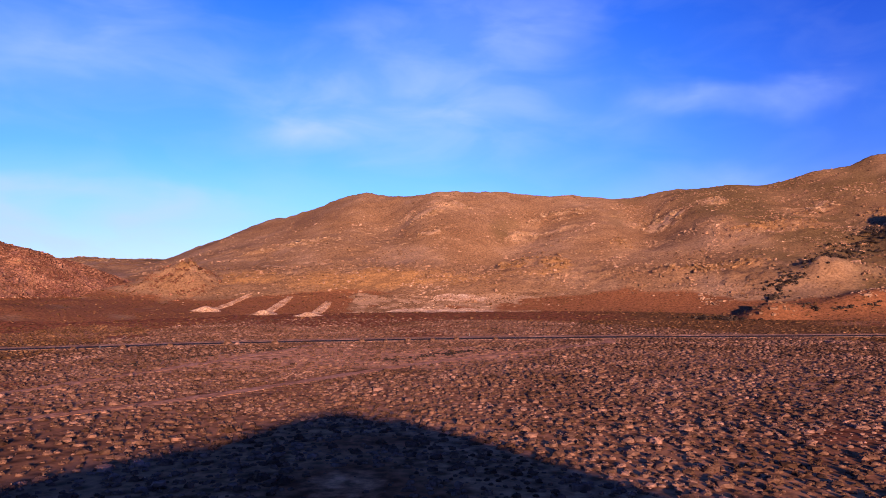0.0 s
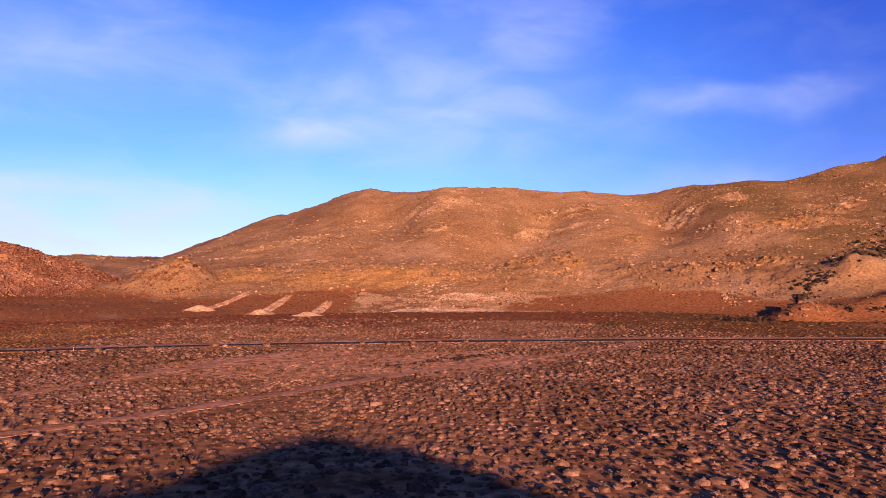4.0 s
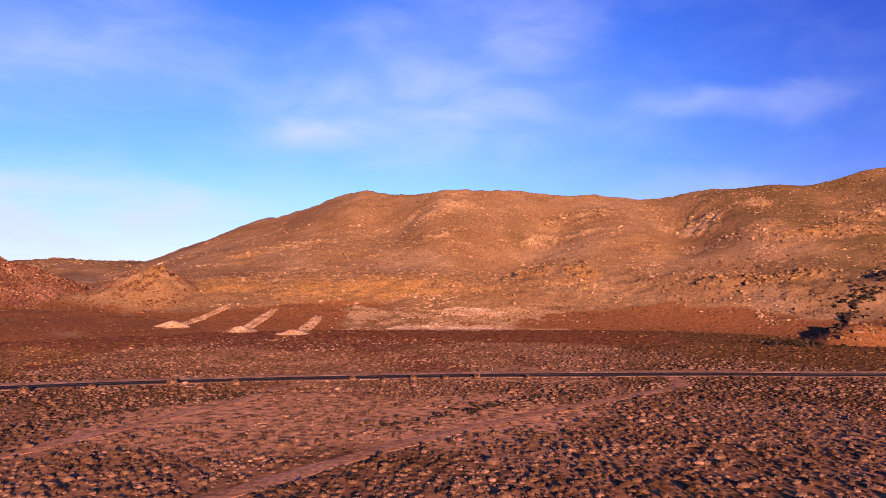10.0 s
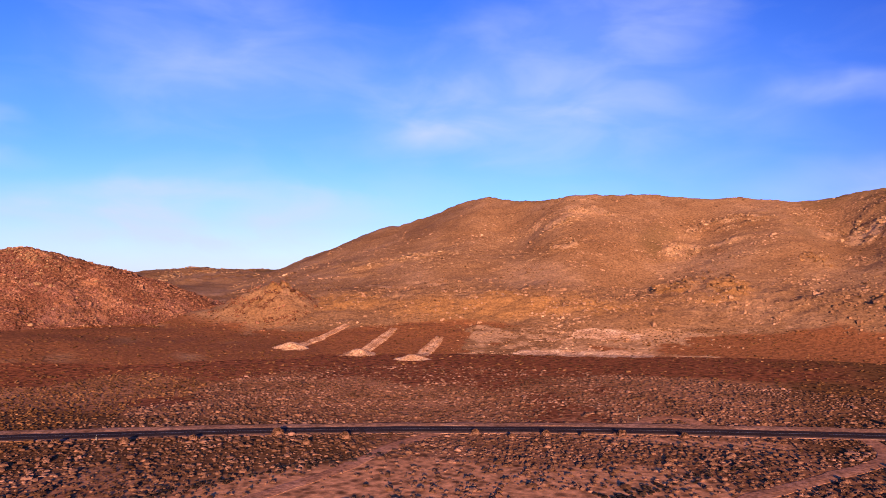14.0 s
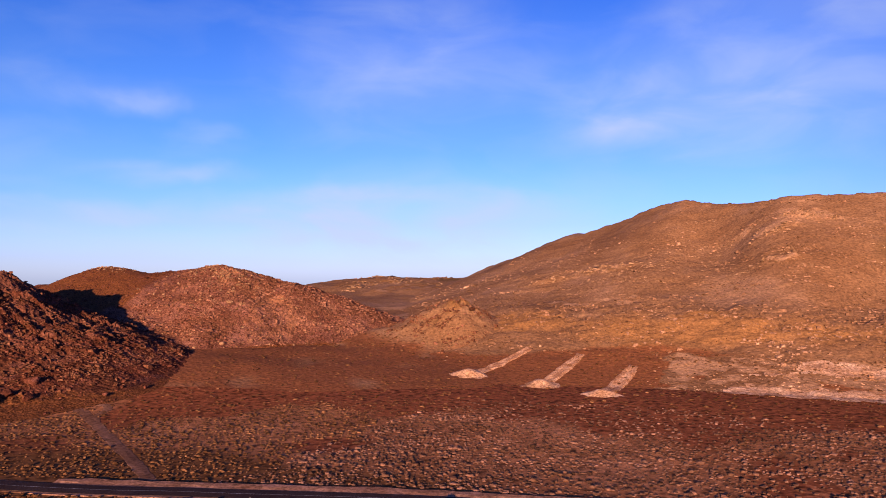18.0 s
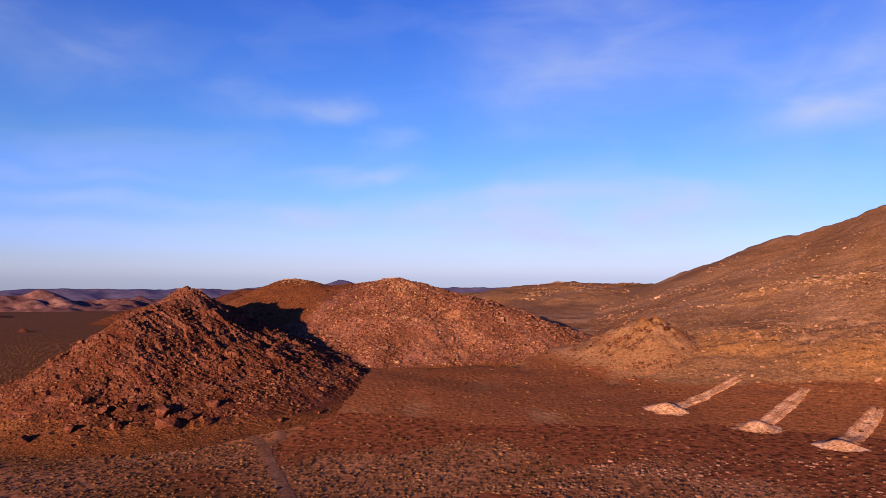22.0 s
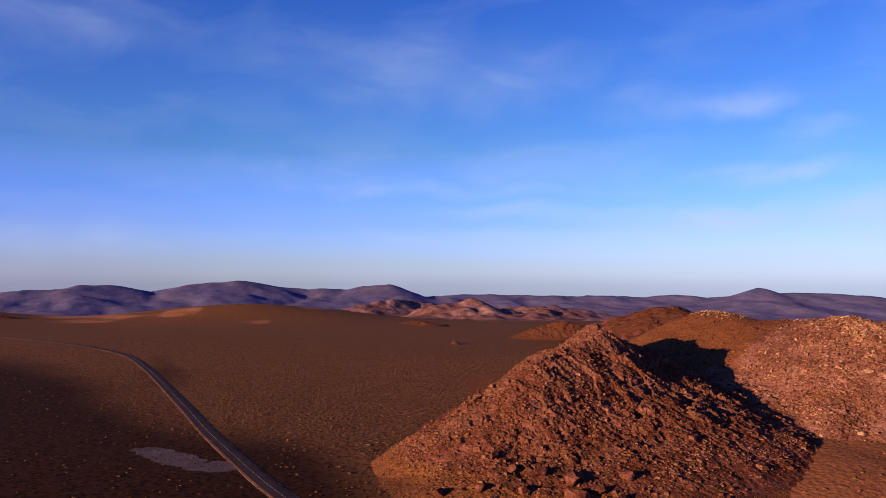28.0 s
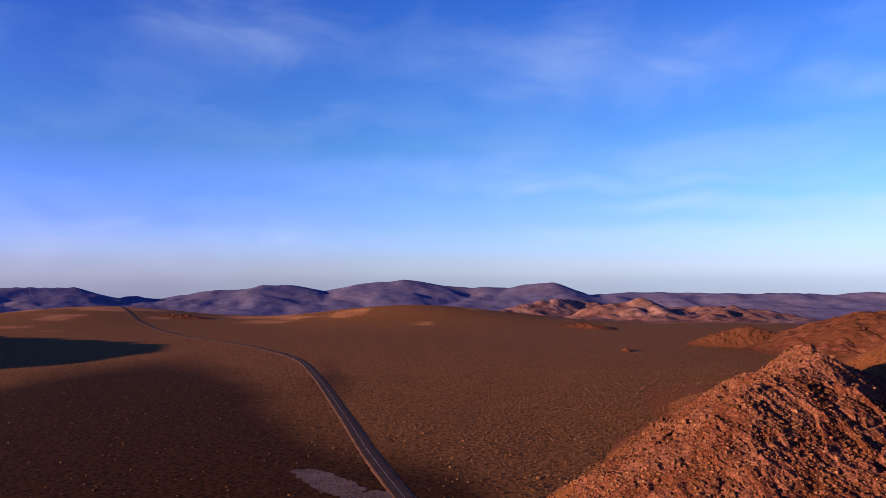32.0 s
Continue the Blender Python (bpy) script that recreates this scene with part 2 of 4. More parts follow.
M_PINK = material("pale_pink_slope", [(0.1178, 0.05376, 0.0496), (0.1485, 0.07008, 0.062), (0.2048, 0.108, 0.09672)], 0.008, 0.05, bump=0.6, bump_scale=0.04, bump_dist=6)
M_ASPHALT = material("asphalt", [(0.0336, 0.01976, 0.01664), (0.04032, 0.02392, 0.01976), (0.04928, 0.03016, 0.02496)], 0.15, 3.0, rough=0.85, bump=0.1)
M_ASPHALT.node_tree.nodes["Principled BSDF"].inputs["Specular IOR Level"].default_value = 0.03
M_PAINT = material("white_road_paint", [(0.24, 0.216, 0.2), (0.336, 0.312, 0.288), (0.44, 0.416, 0.4)], 0.2, 2.0, rough=0.6, bump=0)
M_GRAVEL = material("pale_gravel", [(0.192, 0.08904, 0.05262), (0.2304, 0.114, 0.07272), (0.2816, 0.1461, 0.1005)], 0.12, 1.2, bump=0.3)
M_VERGE = material("brown_verge", [(0.135, 0.060, 0.030), (0.175, 0.081, 0.043), (0.225, 0.108, 0.060)], 0.12, 1.2, bump=0.3)
M_TRACK = material("dusty_track", [(0.364, 0.1488, 0.0676), (0.416, 0.1764, 0.08653), (0.4784, 0.215, 0.1149)], 0.1, 1.0, bump=0.3)
M_LAYBY = material("grey_gravel", [(0.072, 0.04896, 0.0448), (0.09216, 0.06221, 0.05632), (0.1152, 0.07776, 0.06912)], 0.12, 1.2, bump=0.3)
M_SHRUB = material("dry_shrub", [(0.07721, 0.03637, 0.02209), (0.1148, 0.05506, 0.03683), (0.1648, 0.08355, 0.06139)], 0.06, 0.8, bump=0, island=0.5)
M_SHRUB_FAR = material("low_brown_scrub", [(0.066, 0.029, 0.0125), (0.096, 0.043, 0.020), (0.138, 0.064, 0.031)], 0.05, 0.8, bump=0, island=0.45)
M_PATH = material("worn_path", [(0.15, 0.06864, 0.03565), (0.185, 0.08736, 0.0483), (0.225, 0.1123, 0.0667)], 0.1, 1.0, bump=0.3)
M_TRENCH = material("scraped_soil", [(0.3024, 0.1401, 0.06989), (0.4032, 0.2042, 0.1102), (0.5264, 0.3027, 0.1814)], 0.3, 1.4, bump=0.6, bump_scale=1.5)
M_LEDGE = material("brown_ledge_rock", [(0.1274, 0.0624, 0.0351), (0.1768, 0.0897, 0.0533), (0.2535, 0.1391, 0.0897)], 0.03, 0.9, bump=0.4, bump_scale=2.0, island=0.4)
M_OCHRE = material("ochre_ledge_rock", [(0.128, 0.05875, 0.02496), (0.168, 0.08122, 0.03744), (0.224, 0.121, 0.06336)], 0.3, 1.6, bump=0.5, bump_scale=2.0, island=0.35)
M_SPOIL = material("pale_spoil", [(0.3123, 0.1581, 0.08375), (0.4099, 0.2266, 0.1346), (0.5075, 0.3162, 0.2093)], 0.15, 1.2, bump=0.5, bump_scale=1.5)


# ---- shape helpers ----
RNG = np.random.default_rng(7)
TABLE = RNG.random((256, 256))


def vnoise(x, y):
    xi, yi = np.floor(x).astype(int), np.floor(y).astype(int)
    fx, fy = x - xi, y - yi
    fx, fy = fx * fx * (3 - 2 * fx), fy * fy * (3 - 2 * fy)
    a, b = TABLE[xi % 256, yi % 256], TABLE[(xi + 1) % 256, yi % 256]
    c, d = TABLE[xi % 256, (yi + 1) % 256], TABLE[(xi + 1) % 256, (yi + 1) % 256]
    return (a * (1 - fx) + b * fx) * (1 - fy) + (c * (1 - fx) + d * fx) * fy


def fbm(x, y, octaves=5, gain=0.5):
    total, amp, norm = 0.0, 1.0, 0.0
    for i in range(octaves):
        total = total + amp * (vnoise(x * 2 ** i + 17.3 * i, y * 2 ** i - 9.1 * i) - 0.5)
        norm += amp
        amp *= gain
    return total / norm * 2


def cells(x, y):
    """Flat-topped blocks: the height of the nearest of scattered seeds, and the gap to the next."""
    xi, yi = np.floor(x).astype(int), np.floor(y).astype(int)
    best = np.full(x.shape, 9.0)
    second = np.full(x.shape, 9.0)
    tone = np.zeros(x.shape)
    for i in (-1, 0, 1):
        for j in (-1, 0, 1):
            a, b = (xi + i) % 256, (yi + j) % 256
            d = np.hypot(xi + i + TABLE[a, b] - x, yi + j + TABLE[(a + 91) % 256, (b + 37) % 256] - y)
            closer = d < best
            second = np.where(closer, best, np.minimum(second, d))
            tone = np.where(closer, TABLE[(a + 13) % 256, (b + 171) % 256], tone)
            best = np.where(closer, d, best)
    return tone, second - best


def crags(x, y, bias=(0.0, 0.0), steep=0.9):
    """Broken rock: scattered blocks, each with its own tilted top."""
    xi, yi = np.floor(x).astype(int), np.floor(y).astype(int)
    best = np.full(x.shape, 9.0)
    z = np.zeros(x.shape)
    for i in (-1, 0, 1):
        for j in (-1, 0, 1):
            a, b = (xi + i) % 256, (yi + j) % 256
            sx, sy = xi + i + TABLE[a, b], yi + j + TABLE[(a + 91) % 256, (b + 37) % 256]
            d = np.abs(sx - x) * 0.8 + np.abs(sy - y) * 0.8 + 0.4 * np.hypot(sx - x, sy - y)
            gx, gy = (TABLE[(a + 53) % 256, (b + 11) % 256] - 0.5 + bias[0]) * steep, (TABLE[(a + 7) % 256, (b + 201) % 256] - 0.5 + bias[1]) * steep
            block = TABLE[(a + 13) % 256, (b + 171) % 256] - 0.5 + gx * (x - sx) * 2 + gy * (y - sy) * 2
            closer = d < best
            z = np.where(closer, block, z)
            best = np.where(closer, d, best)
    return z


def smooth(a, b, v):
    t = np.clip((v - a) / (b - a), 0, 1)
    return t * t * (3 - 2 * t)


def bell(x, y, cx, cy, rx, ry, turn=0.0):
    a = radians(turn)
    u = ((x - cx) * math.cos(a) + (y - cy) * math.sin(a)) / rx
    v = (-(x - cx) * math.sin(a) + (y - cy) * math.cos(a)) / ry
    return np.exp(-(u * u + v * v))


def ridge(x, y, line, front, back, power=1.15, round_top=6.0):
    """Height over the plain of a ridge along line (x, y, height); front and back are the slopes' widths (toward -y and +y)."""
    best = np.full(x.shape, -1e9)
    for (ax, ay, ah, *aw), (bx, by, bh, *bw) in zip(line[:-1], line[1:]):
        dx, dy = bx - ax, by - ay
        t = np.clip(((x - ax) * dx + (y - ay) * dy) / (dx * dx + dy * dy), 0, 1)
        px, py = ax + t * dx, ay + t * dy
        d = np.sqrt((x - px) ** 2 + (y - py) ** 2 + round_top ** 2) - round_top
        away = np.hypot(x - px, y - py) + 1e-6
        side = ((x - px) * dy - (y - py) * dx) / (away * math.hypot(dx, dy))
        if dx < 0:
            side = -side
        f = aw[0] + t * (bw[0] - aw[0]) if aw else front
        w = f if back is None else back + (f - back) * smooth(-0.9, 0.9, side)
        h = ah + t * (bh - ah)
        u = d / w
        best = np.maximum(best, np.where(u < 1, h * (1 - np.minimum(u, 1)) ** power, -(u - 1) * w * 0.4))
    return best


ROAD = [(600, 171), (371, 211), (200, 230), (83, 234.7), (37, 233), (-16, 226.7), (-61, 216.4), (-107, 201.4), (-139, 190.7), (-240, 167), (-293, 155.5), (-366, 143.5), (-429, 135.3), (-490, 127), (-600, 111.5), (-714, 91), (-793, 63), (-881, 17), (-1017, -71), (-1307, -209), (-1700, -365), (-2430, -670)]


def curve(v, points, blur=14.0):
    """A smooth curve through (at, value) pairs."""
    xs, vs = np.array([p[0] for p in points], float), np.array([p[1] for p in points], float)
    grid = np.arange(xs[0] - 200, xs[-1] + 200, 3.0)
    raw = np.interp(grid, xs, vs)
    k = np.exp(-0.5 * (np.arange(-15, 16) * 3.0 / blur) ** 2)
    soft = np.convolve(np.pad(raw, 15, mode="edge"), k / k.sum(), mode="valid")
    return np.interp(v, grid, soft)


def ground_h(x, y):
    r = np.hypot(x + 86, y - 143)
    z = 0.3 * fbm(x / 55, y / 55, 3) + 4.6 * smooth(235, 375, y) * smooth(-600, -215, x) + 5 * bell(x, y, -235, 300, 60, 55)
    z = z - 130 * smooth(1000, 3300, r)
    z = z + 5 * fbm(x / 430 + 5, y / 430, 3) * smooth(500, 1300, r)
    z = z + 46 * bell(x, y, -1720, -420, 420, 330) + 34 * bell(x, y, -1490, 240, 190, 260, -35)
    return z


def sheet(name, xs, ys, height, mat, keep=None, zone=None, facets=False):
    X, Y = np.meshgrid(xs, ys, indexing="ij")
    Z = height(X, Y)
    n, m = X.shape
    idx = np.arange(n * m).reshape(n, m)
    quads = np.stack([idx[:-1, :-1], idx[1:, :-1], idx[1:, 1:], idx[:-1, 1:]], -1).reshape(-1, 4)
    co = np.stack([X, Y, Z], -1).reshape(-1, 3)
    if keep is not None:
        ok = keep(X, Y, Z).reshape(-1)
        quads = quads[ok[quads].any(1)]
        used = np.unique(quads)
        back = np.zeros(n * m, int)
        back[used] = np.arange(len(used))
        co, quads = co[used], back[quads]
    ob = mesh_object(name, co, quads, mat, not facets)
    if zone is not None:
        z = np.clip(np.stack(zone(co[:, 0], co[:, 1], co[:, 2]), -1), 0, 1)
        layer = ob.data.attributes.new("zone", "FLOAT_COLOR", "POINT")
        layer.data.foreach_set("color", z.astype(np.float32).ravel())
    return ob


def mesh_object(name, co, faces, mat, smooth_faces=True, parent=None):
    """A mesh from arrays of vertices and of faces with the same number of corners."""
    me = bpy.data.meshes.new(name)
    k = faces.shape[1]
    me.vertices.add(len(co))
    me.vertices.foreach_set("co", np.ascontiguousarray(co, dtype=np.float32).ravel())
    me.loops.add(faces.size)
    me.loops.foreach_set("vertex_index", np.ascontiguousarray(faces, dtype=np.int32).ravel())
    me.polygons.add(len(faces))
    me.polygons.foreach_set("loop_start", np.arange(0, faces.size, k, dtype=np.int32))
    me.polygons.foreach_set("use_smooth", np.full(len(faces), smooth_faces))
    me.update(calc_edges=True)
    me.materials.append(mat)
    ob = new(name, me)
    ob.parent = parent
    return ob


# ---- ground ----
def spread(centre, fine, reach, n):
    u = np.linspace(-1, 1, n)
    k = math.asinh(reach / fine)
    return centre + fine * np.sinh(u * k)


def ground_zone(x, y, z):
    n = fbm(x / 35, y / 35, 4)
    red = smooth(-0.25, 0.25, n * smooth(-330, -230, x) + 1.1 * bell(x, y, -70, 330, 190, 42) + 0.9 * bell(x, y, 90, 345, 130, 26) + 1.0 * bell(x, y, -205, 300, 95, 95) * smooth(-370, -290, x) + 0.3 * bell(x, y, -410, 92, 120, 13, -9) - 0.45 + 0.4 * (fbm(x / 170 + 3, y / 60, 4) + 0.1) * smooth(-480, -1100, x))
    # bare patches, some made paler to carry the bright spot opposite the sun
    sand = smooth(0.1, 0.5, n * 0.6 * smooth(-300, -200, x) + 1.1 * bell(x, y, -22, 172, 30, 24) + 0.9 * bell(x, y, -25.5, 181, 9, 4) + 0.9 * bell(x, y, -13, 169, 7, 4) + 0.7 * bell(x, y, -5, 164, 8, 7) + 0.7 * bell(x, y, -10, 158, 24, 16) + 0.38 * bell(x, y, 12, 196, 48, 20, 8) + 0.7 * bell(x, y, 35, 222, 45, 7) + 0.6 * bell(x, y, 78, 262, 30, 9, 10) + 0.5 * bell(x, y, -225, 352, 22, 9) - 0.1)
    # olive soil; its right-hand term puts lens vignetting into the colour
    olive = smooth(0.0, 0.5, fbm(x / 70 + 9, y / 70 + 3, 3) + 1.3 * smooth(-110, -360, x) * smooth(-1900, -800, x) + 0.55 * smooth(30, 120, x) - 0.15 + 0.6 * bell(x, y, -95, 175, 60, 35))
    # dark scrubland at the left, its colour deepened further for lens vignetting
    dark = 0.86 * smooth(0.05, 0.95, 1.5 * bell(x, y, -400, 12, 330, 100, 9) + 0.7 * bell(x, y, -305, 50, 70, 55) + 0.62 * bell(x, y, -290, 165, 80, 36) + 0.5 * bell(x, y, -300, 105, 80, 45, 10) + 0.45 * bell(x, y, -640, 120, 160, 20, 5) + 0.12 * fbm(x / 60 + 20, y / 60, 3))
    return red, sand, olive, dark


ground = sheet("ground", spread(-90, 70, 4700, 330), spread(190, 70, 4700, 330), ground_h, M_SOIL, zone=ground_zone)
tagged(ground, "reddish-brown semi-desert soil plain with bare patches", "ground", kind="structure")

# ---- hills ----
CREST_Y = [(-420, 640), (-269, 690), (-220, 660), (-175, 640), (-129, 624), (-81, 610), (-62, 604), (-23, 574), (0, 551), (64, 569), (116, 560), (160, 559), (189, 544), (231, 537), (274, 533), (320, 533), (343, 523), (470, 486), (640, 470)]
CREST_H = [(-420, 30), (-345, 36), (-269, 37), (-243, 43), (-220, 51), (-192, 59), (-175, 65.5), (-152, 72.5), (-129, 75.5), (-105, 81), (-81, 90), (-62, 94.5), (-40, 89), (-23, 86), (0, 87.5), (34, 88), (64, 89), (92, 87), (116, 86), (141, 82), (160, 81.5), (177, 86), (189, 88), (212, 88), (231, 91), (257, 89.5), (274, 94), (293, 100.5), (320, 103), (332, 110), (343, 111), (470, 128), (640, 135)]
FOOT_Y = [(-420, 400), (-269, 370), (-200, 345), (-129, 335), (-80, 338), (-40, 350), (0, 350), (60, 354), (110, 348), (140, 312), (170, 292), (200, 284), (240, 276), (330, 268), (640, 260)]


# places where the rock stands out of the long hill: x, y, half sizes, turn, weight
OUTCROPS = [(-124, 503, 15, 5, 8, 0.9), (-92, 503, 20, 6, -12, 1), (-5, 510, 11, 8, 20, 0.8), (18, 528, 16, 5, 0, 0.8), (-2, 477, 18, 4, 0, 0.7), (103, 527, 20, 6, -5, 1), (78, 521, 11, 4, 42, 1),
            (100, 516, 14, 3, 0, 0.8), (66, 496, 14, 7, 25, 1.1), (94, 497, 16, 4, 0, 0.8), (52, 437, 14, 9, 30, 1), (76, 438, 12, 14, 20, 0.9), (150, 506, 9, 6, 40, 0.9), (166, 498, 13, 13, 0, 1),
            (126, 462, 8, 9, 0, 0.8), (225, 445, 30, 9, 5, 0.9), (205, 500, 14, 8, 30, 0.8), (262, 470, 20, 12, 10, 0.8), (292, 445, 16, 8, 20, 1), (165, 388, 34, 8, -15, 0.9)]


def outcrop(x, y):
    w = 0.0
    for ox, oy, ra, rb, turn, k in OUTCROPS:
        w = np.maximum(w, k * bell(x, y, ox, oy, ra * 1.15, rb * 1.25, turn))
    return smooth(0.3, 0.75, w + 0.45 * fbm(x / 9 + 2, y / 6, 4))


def strata(x, y):
    """Where thin beds of rock break the slope, in lines along it."""
    return smooth(0.02, 0.38, fbm(x / 38 + 15, (y + 0.12 * x) / 8, 4))


def main_hill_h(x, y):
    wx = x + 14 * fbm(x / 80, y / 80, 3) * smooth(0, 60, curve(x, CREST_Y) - y)
    top, h, foot = curve(wx, CREST_Y), curve(x, CREST_H, 5.0), curve(wx, FOOT_Y)
    u = (top - y) / (top - foot)
    front = h * np.where(u < 1, np.clip(1 - u, 0, 1) ** 1.28, -(u - 1) * 0.5)
    z = np.where(u > 0, front, h * (1 - np.clip(-u * (top - foot) / 330, 0, 1.2)))
    up = smooth(0, 14, z)
    # gullies and spurs
    z = z - up * (6 * bell(x, y, 70, 500, 20, 42, -24) + 4 * bell(x, y, 40, 455, 18, 40, -30) + 5 * bell(x, y, -34, 525, 18, 45, 12) + 5 * bell(x, y, 150, 490, 20, 50, -12))
    z = z + up * (5 * bell(x, y, 0, 490, 26, 44) + 4 * bell(x, y, 115, 480, 28, 50, -20) + 4 * bell(x, y, 195, 470, 24, 45))
    # a steeper band of ledges above the foot
    band = bell(u, u * 0, 0.70, 0, 0.09, 1)
    out = outcrop(x, y)
    z = z + band * up * (2.2 + 0.7 * crags(x / 5, y / 3.6, (0, -0.3)) + 0.6 * crags(x / 3, y / 2.6, (0, -0.2)) + 1.8 * fbm(x / 18, y / 14, 3))
    z = z + up * (2.0 * fbm(x / 40, y / 40, 3) + 0.6 * fbm(x / 6, y / 5, 3) + 0.5 * strata(x, y) * crags(x / 4, y / 3) + out * (1.0 + 0.9 * crags(x / 5, y / 3.6, (0, -0.3)) + 0.8 * crags(x / 3 + 5, y / 2.6, (0, -0.2))))
    # knolls at the foot on the far side of the plain
    z = z + 7 * bell(x, y, 156, 311, 16, 11, 10) + 7 * bell(x, y, 208, 358, 15, 11, 10) + 5 * bell(x, y, 206, 318, 24, 9, 5) + 22 * bell(x, y, 290, 395, 18, 22)
    return ground_h(x, y) + z - 0.6


def quarry_ground(x, y):
    """The stripped ground round the old quarry."""
    return smooth(0.25, 0.7, smooth(-52, -36, x) * smooth(75, 30, x) * smooth(350, 354, y + 5 * fbm(x / 9, y / 9 + 6, 3)) * smooth(396, 380, y) + 0.7 * fbm(x / 14, y / 7, 4) - 0.1)


def main_hill_zone(x, y, z):
    n = fbm(x / 28, y / 28, 4)
    u = (curve(x, CREST_Y) - y) / (curve(x, CREST_Y) - curve(x, FOOT_Y))
    out = outcrop(x, y)
    band = bell(u, x * 0, 0.72, 0, 0.085, 1)
    ochre = smooth(0.2, 0.75, band * (0.2 + 0.42 * smooth(90, -10, x) * smooth(-165, -120, x)) + 0.45 * out * smooth(480, 440, y) + 0.5 * n)
    scree = smooth(0.3, 0.7, 0.55 * bell(x, y, -88, 447, 34, 13, -10) + 0.35 * bell(x, y, 6, 530, 34, 22) + 0.55 * quarry_ground(x, y) + 0.42 * smooth(28, 36, x) * smooth(101, 95, x + 0.15 * (y - 370)) * smooth(356, 360, y) * smooth(393, 388, y) + 0.16 * strata(x, y) * smooth(450, 480, y) + 0.58 * out * smooth(440, 480, y) + 0.5 * fbm(x / 6, y / 4, 3) + 0.2 * n - 0.05)
    # olive swales; the right end is darkened too, lens vignetting put into colour
    olive = smooth(0.25, 0.95, 0.5 * bell(x, y, 58, 505, 20, 65, -24) + 0.55 * bell(x, y, 132, 500, 16, 45, -15) + 0.5 * bell(x, y, -150, 540, 60, 60) + 0.75 * smooth(90, 230, x) + 0.42 * fbm(x / 50 + 8, y / 50, 4) - 0.9 * out)
    soil = smooth(0.3, 0.7, 1.1 * smooth(0.76, 0.92, u) + 0.45 * n - 0.8 * quarry_ground(x, y))
    return ochre, scree, olive, soil


main_hill = sheet("hill", np.concatenate([np.arange(-420, -260, 5.0), np.arange(-260, -160, 2.0), np.arange(-160, 240, 1.4), np.arange(240, 350, 2.0), np.arange(350, 560, 6.0)]), np.concatenate([np.arange(270, 380, 2.0), np.arange(380, 550, 1.5), np.arange(550, 620, 2.5), np.arange(620, 800, 8.0)]), main_hill_h, M_HILL, lambda X, Y, Z: Z > ground_h(X, Y) - 2.5, main_hill_zone)
tagged(main_hill, "long ochre-brown hill with stony ledges above the plain", "hill", kind="structure")

HILL2 = [(-440, 412, 13, 90), (-393, 392, 33, 98), (-343, 384, 46.5, 104), (-317, 387, 43, 102), (-269, 389, 44.5, 64), (-240, 402, 38, 48), (-222, 414, 31, 41), (-207, 428, 20, 35), (-188, 438, 6, 32)]
APRON2 = [(-440, 412, 7), (-343, 384, 11), (-240, 402, 8), (-207, 428, 7), (-170, 440, 5)]


def second_hill_h(x, y):
    z = ridge(x + 5 * fbm(x / 35, y / 35, 3), y + 5 * fbm(x / 35 + 9, y / 35, 3), HILL2, 116, 90, 1.0, 10)
    z = np.maximum(z, ridge(x, y, APRON2, 120, 90, 1.0, 4))
    z = z + 1.0 * bell(x, y, -268, 386, 12, 10)
    rocky = smooth(3, 13, z + 6 * fbm(x / 20, y / 20, 3)) * smooth(-345, -300, x)
    return ground_h(x, y) + z + np.clip(z / 10, 0, 1) * 1.6 * fbm(x / 17, y / 17, 4) + rocky * smooth(-325, -250, x) * (0.30 * crags(x / 3.4, y / 2.8, (0.1, -0.3), 1.2) + 0.30 * crags(x / 7 + 4, y / 4, (0, -0.3), 1.1)) + rocky * 0.12 * crags(x / 3.4, y / 3) - 0.5


def second_hill_zone(x, y, z):
    n = fbm(x / 14, y / 14, 4)
    return smooth(0.2, 0.7, 0.8 * bell(x, y, -262, 384, 26, 12) + 0.5 * bell(x, y, -225, 385, 30, 25) + n), smooth(0, 0.5, n), smooth(0.2, 0.6, fbm(x / 20 + 7, y / 20, 3)), smooth(0.3, 0.7, smooth(15, 6, z - 0.05 * (x + 250)) + 0.9 * smooth(-270, -310, x) + 0.5 * n)


second_hill = sheet("rocky_hill", np.arange(-520, -90, 1.5), np.arange(255, 520, 1.5), second_hill_h, M_ROCK2, lambda X, Y, Z: Z > ground_h(X, Y) - 2.0, second_hill_zone, True)
tagged(second_hill, "broad low rocky hill of reddish boulders", "hill", kind="structure")

PEAK1 = (-311.5, 292.5, 43.8)
REACH1 = [(-180, 105), (-150, 80), (-121, 69), (-104, 76), (-88, 92), (-76, 106), (-62, 122), (-50, 130), (-38, 130), (-22, 122), (-5, 114), (12, 112), (25, 108), (40, 98), (60, 80), (90, 66), (125, 80), (150, 118), (165, 115), (180, 105)]

SPUR1 = [(-326, 300, 43, 50), (-311, 291, 41, 54), (-287, 281, 42, 54), (-278, 251, 34, 50), (-282, 234, 24, 40), (-290, 217, 10, 20), (-294, 207, 2, 8)]


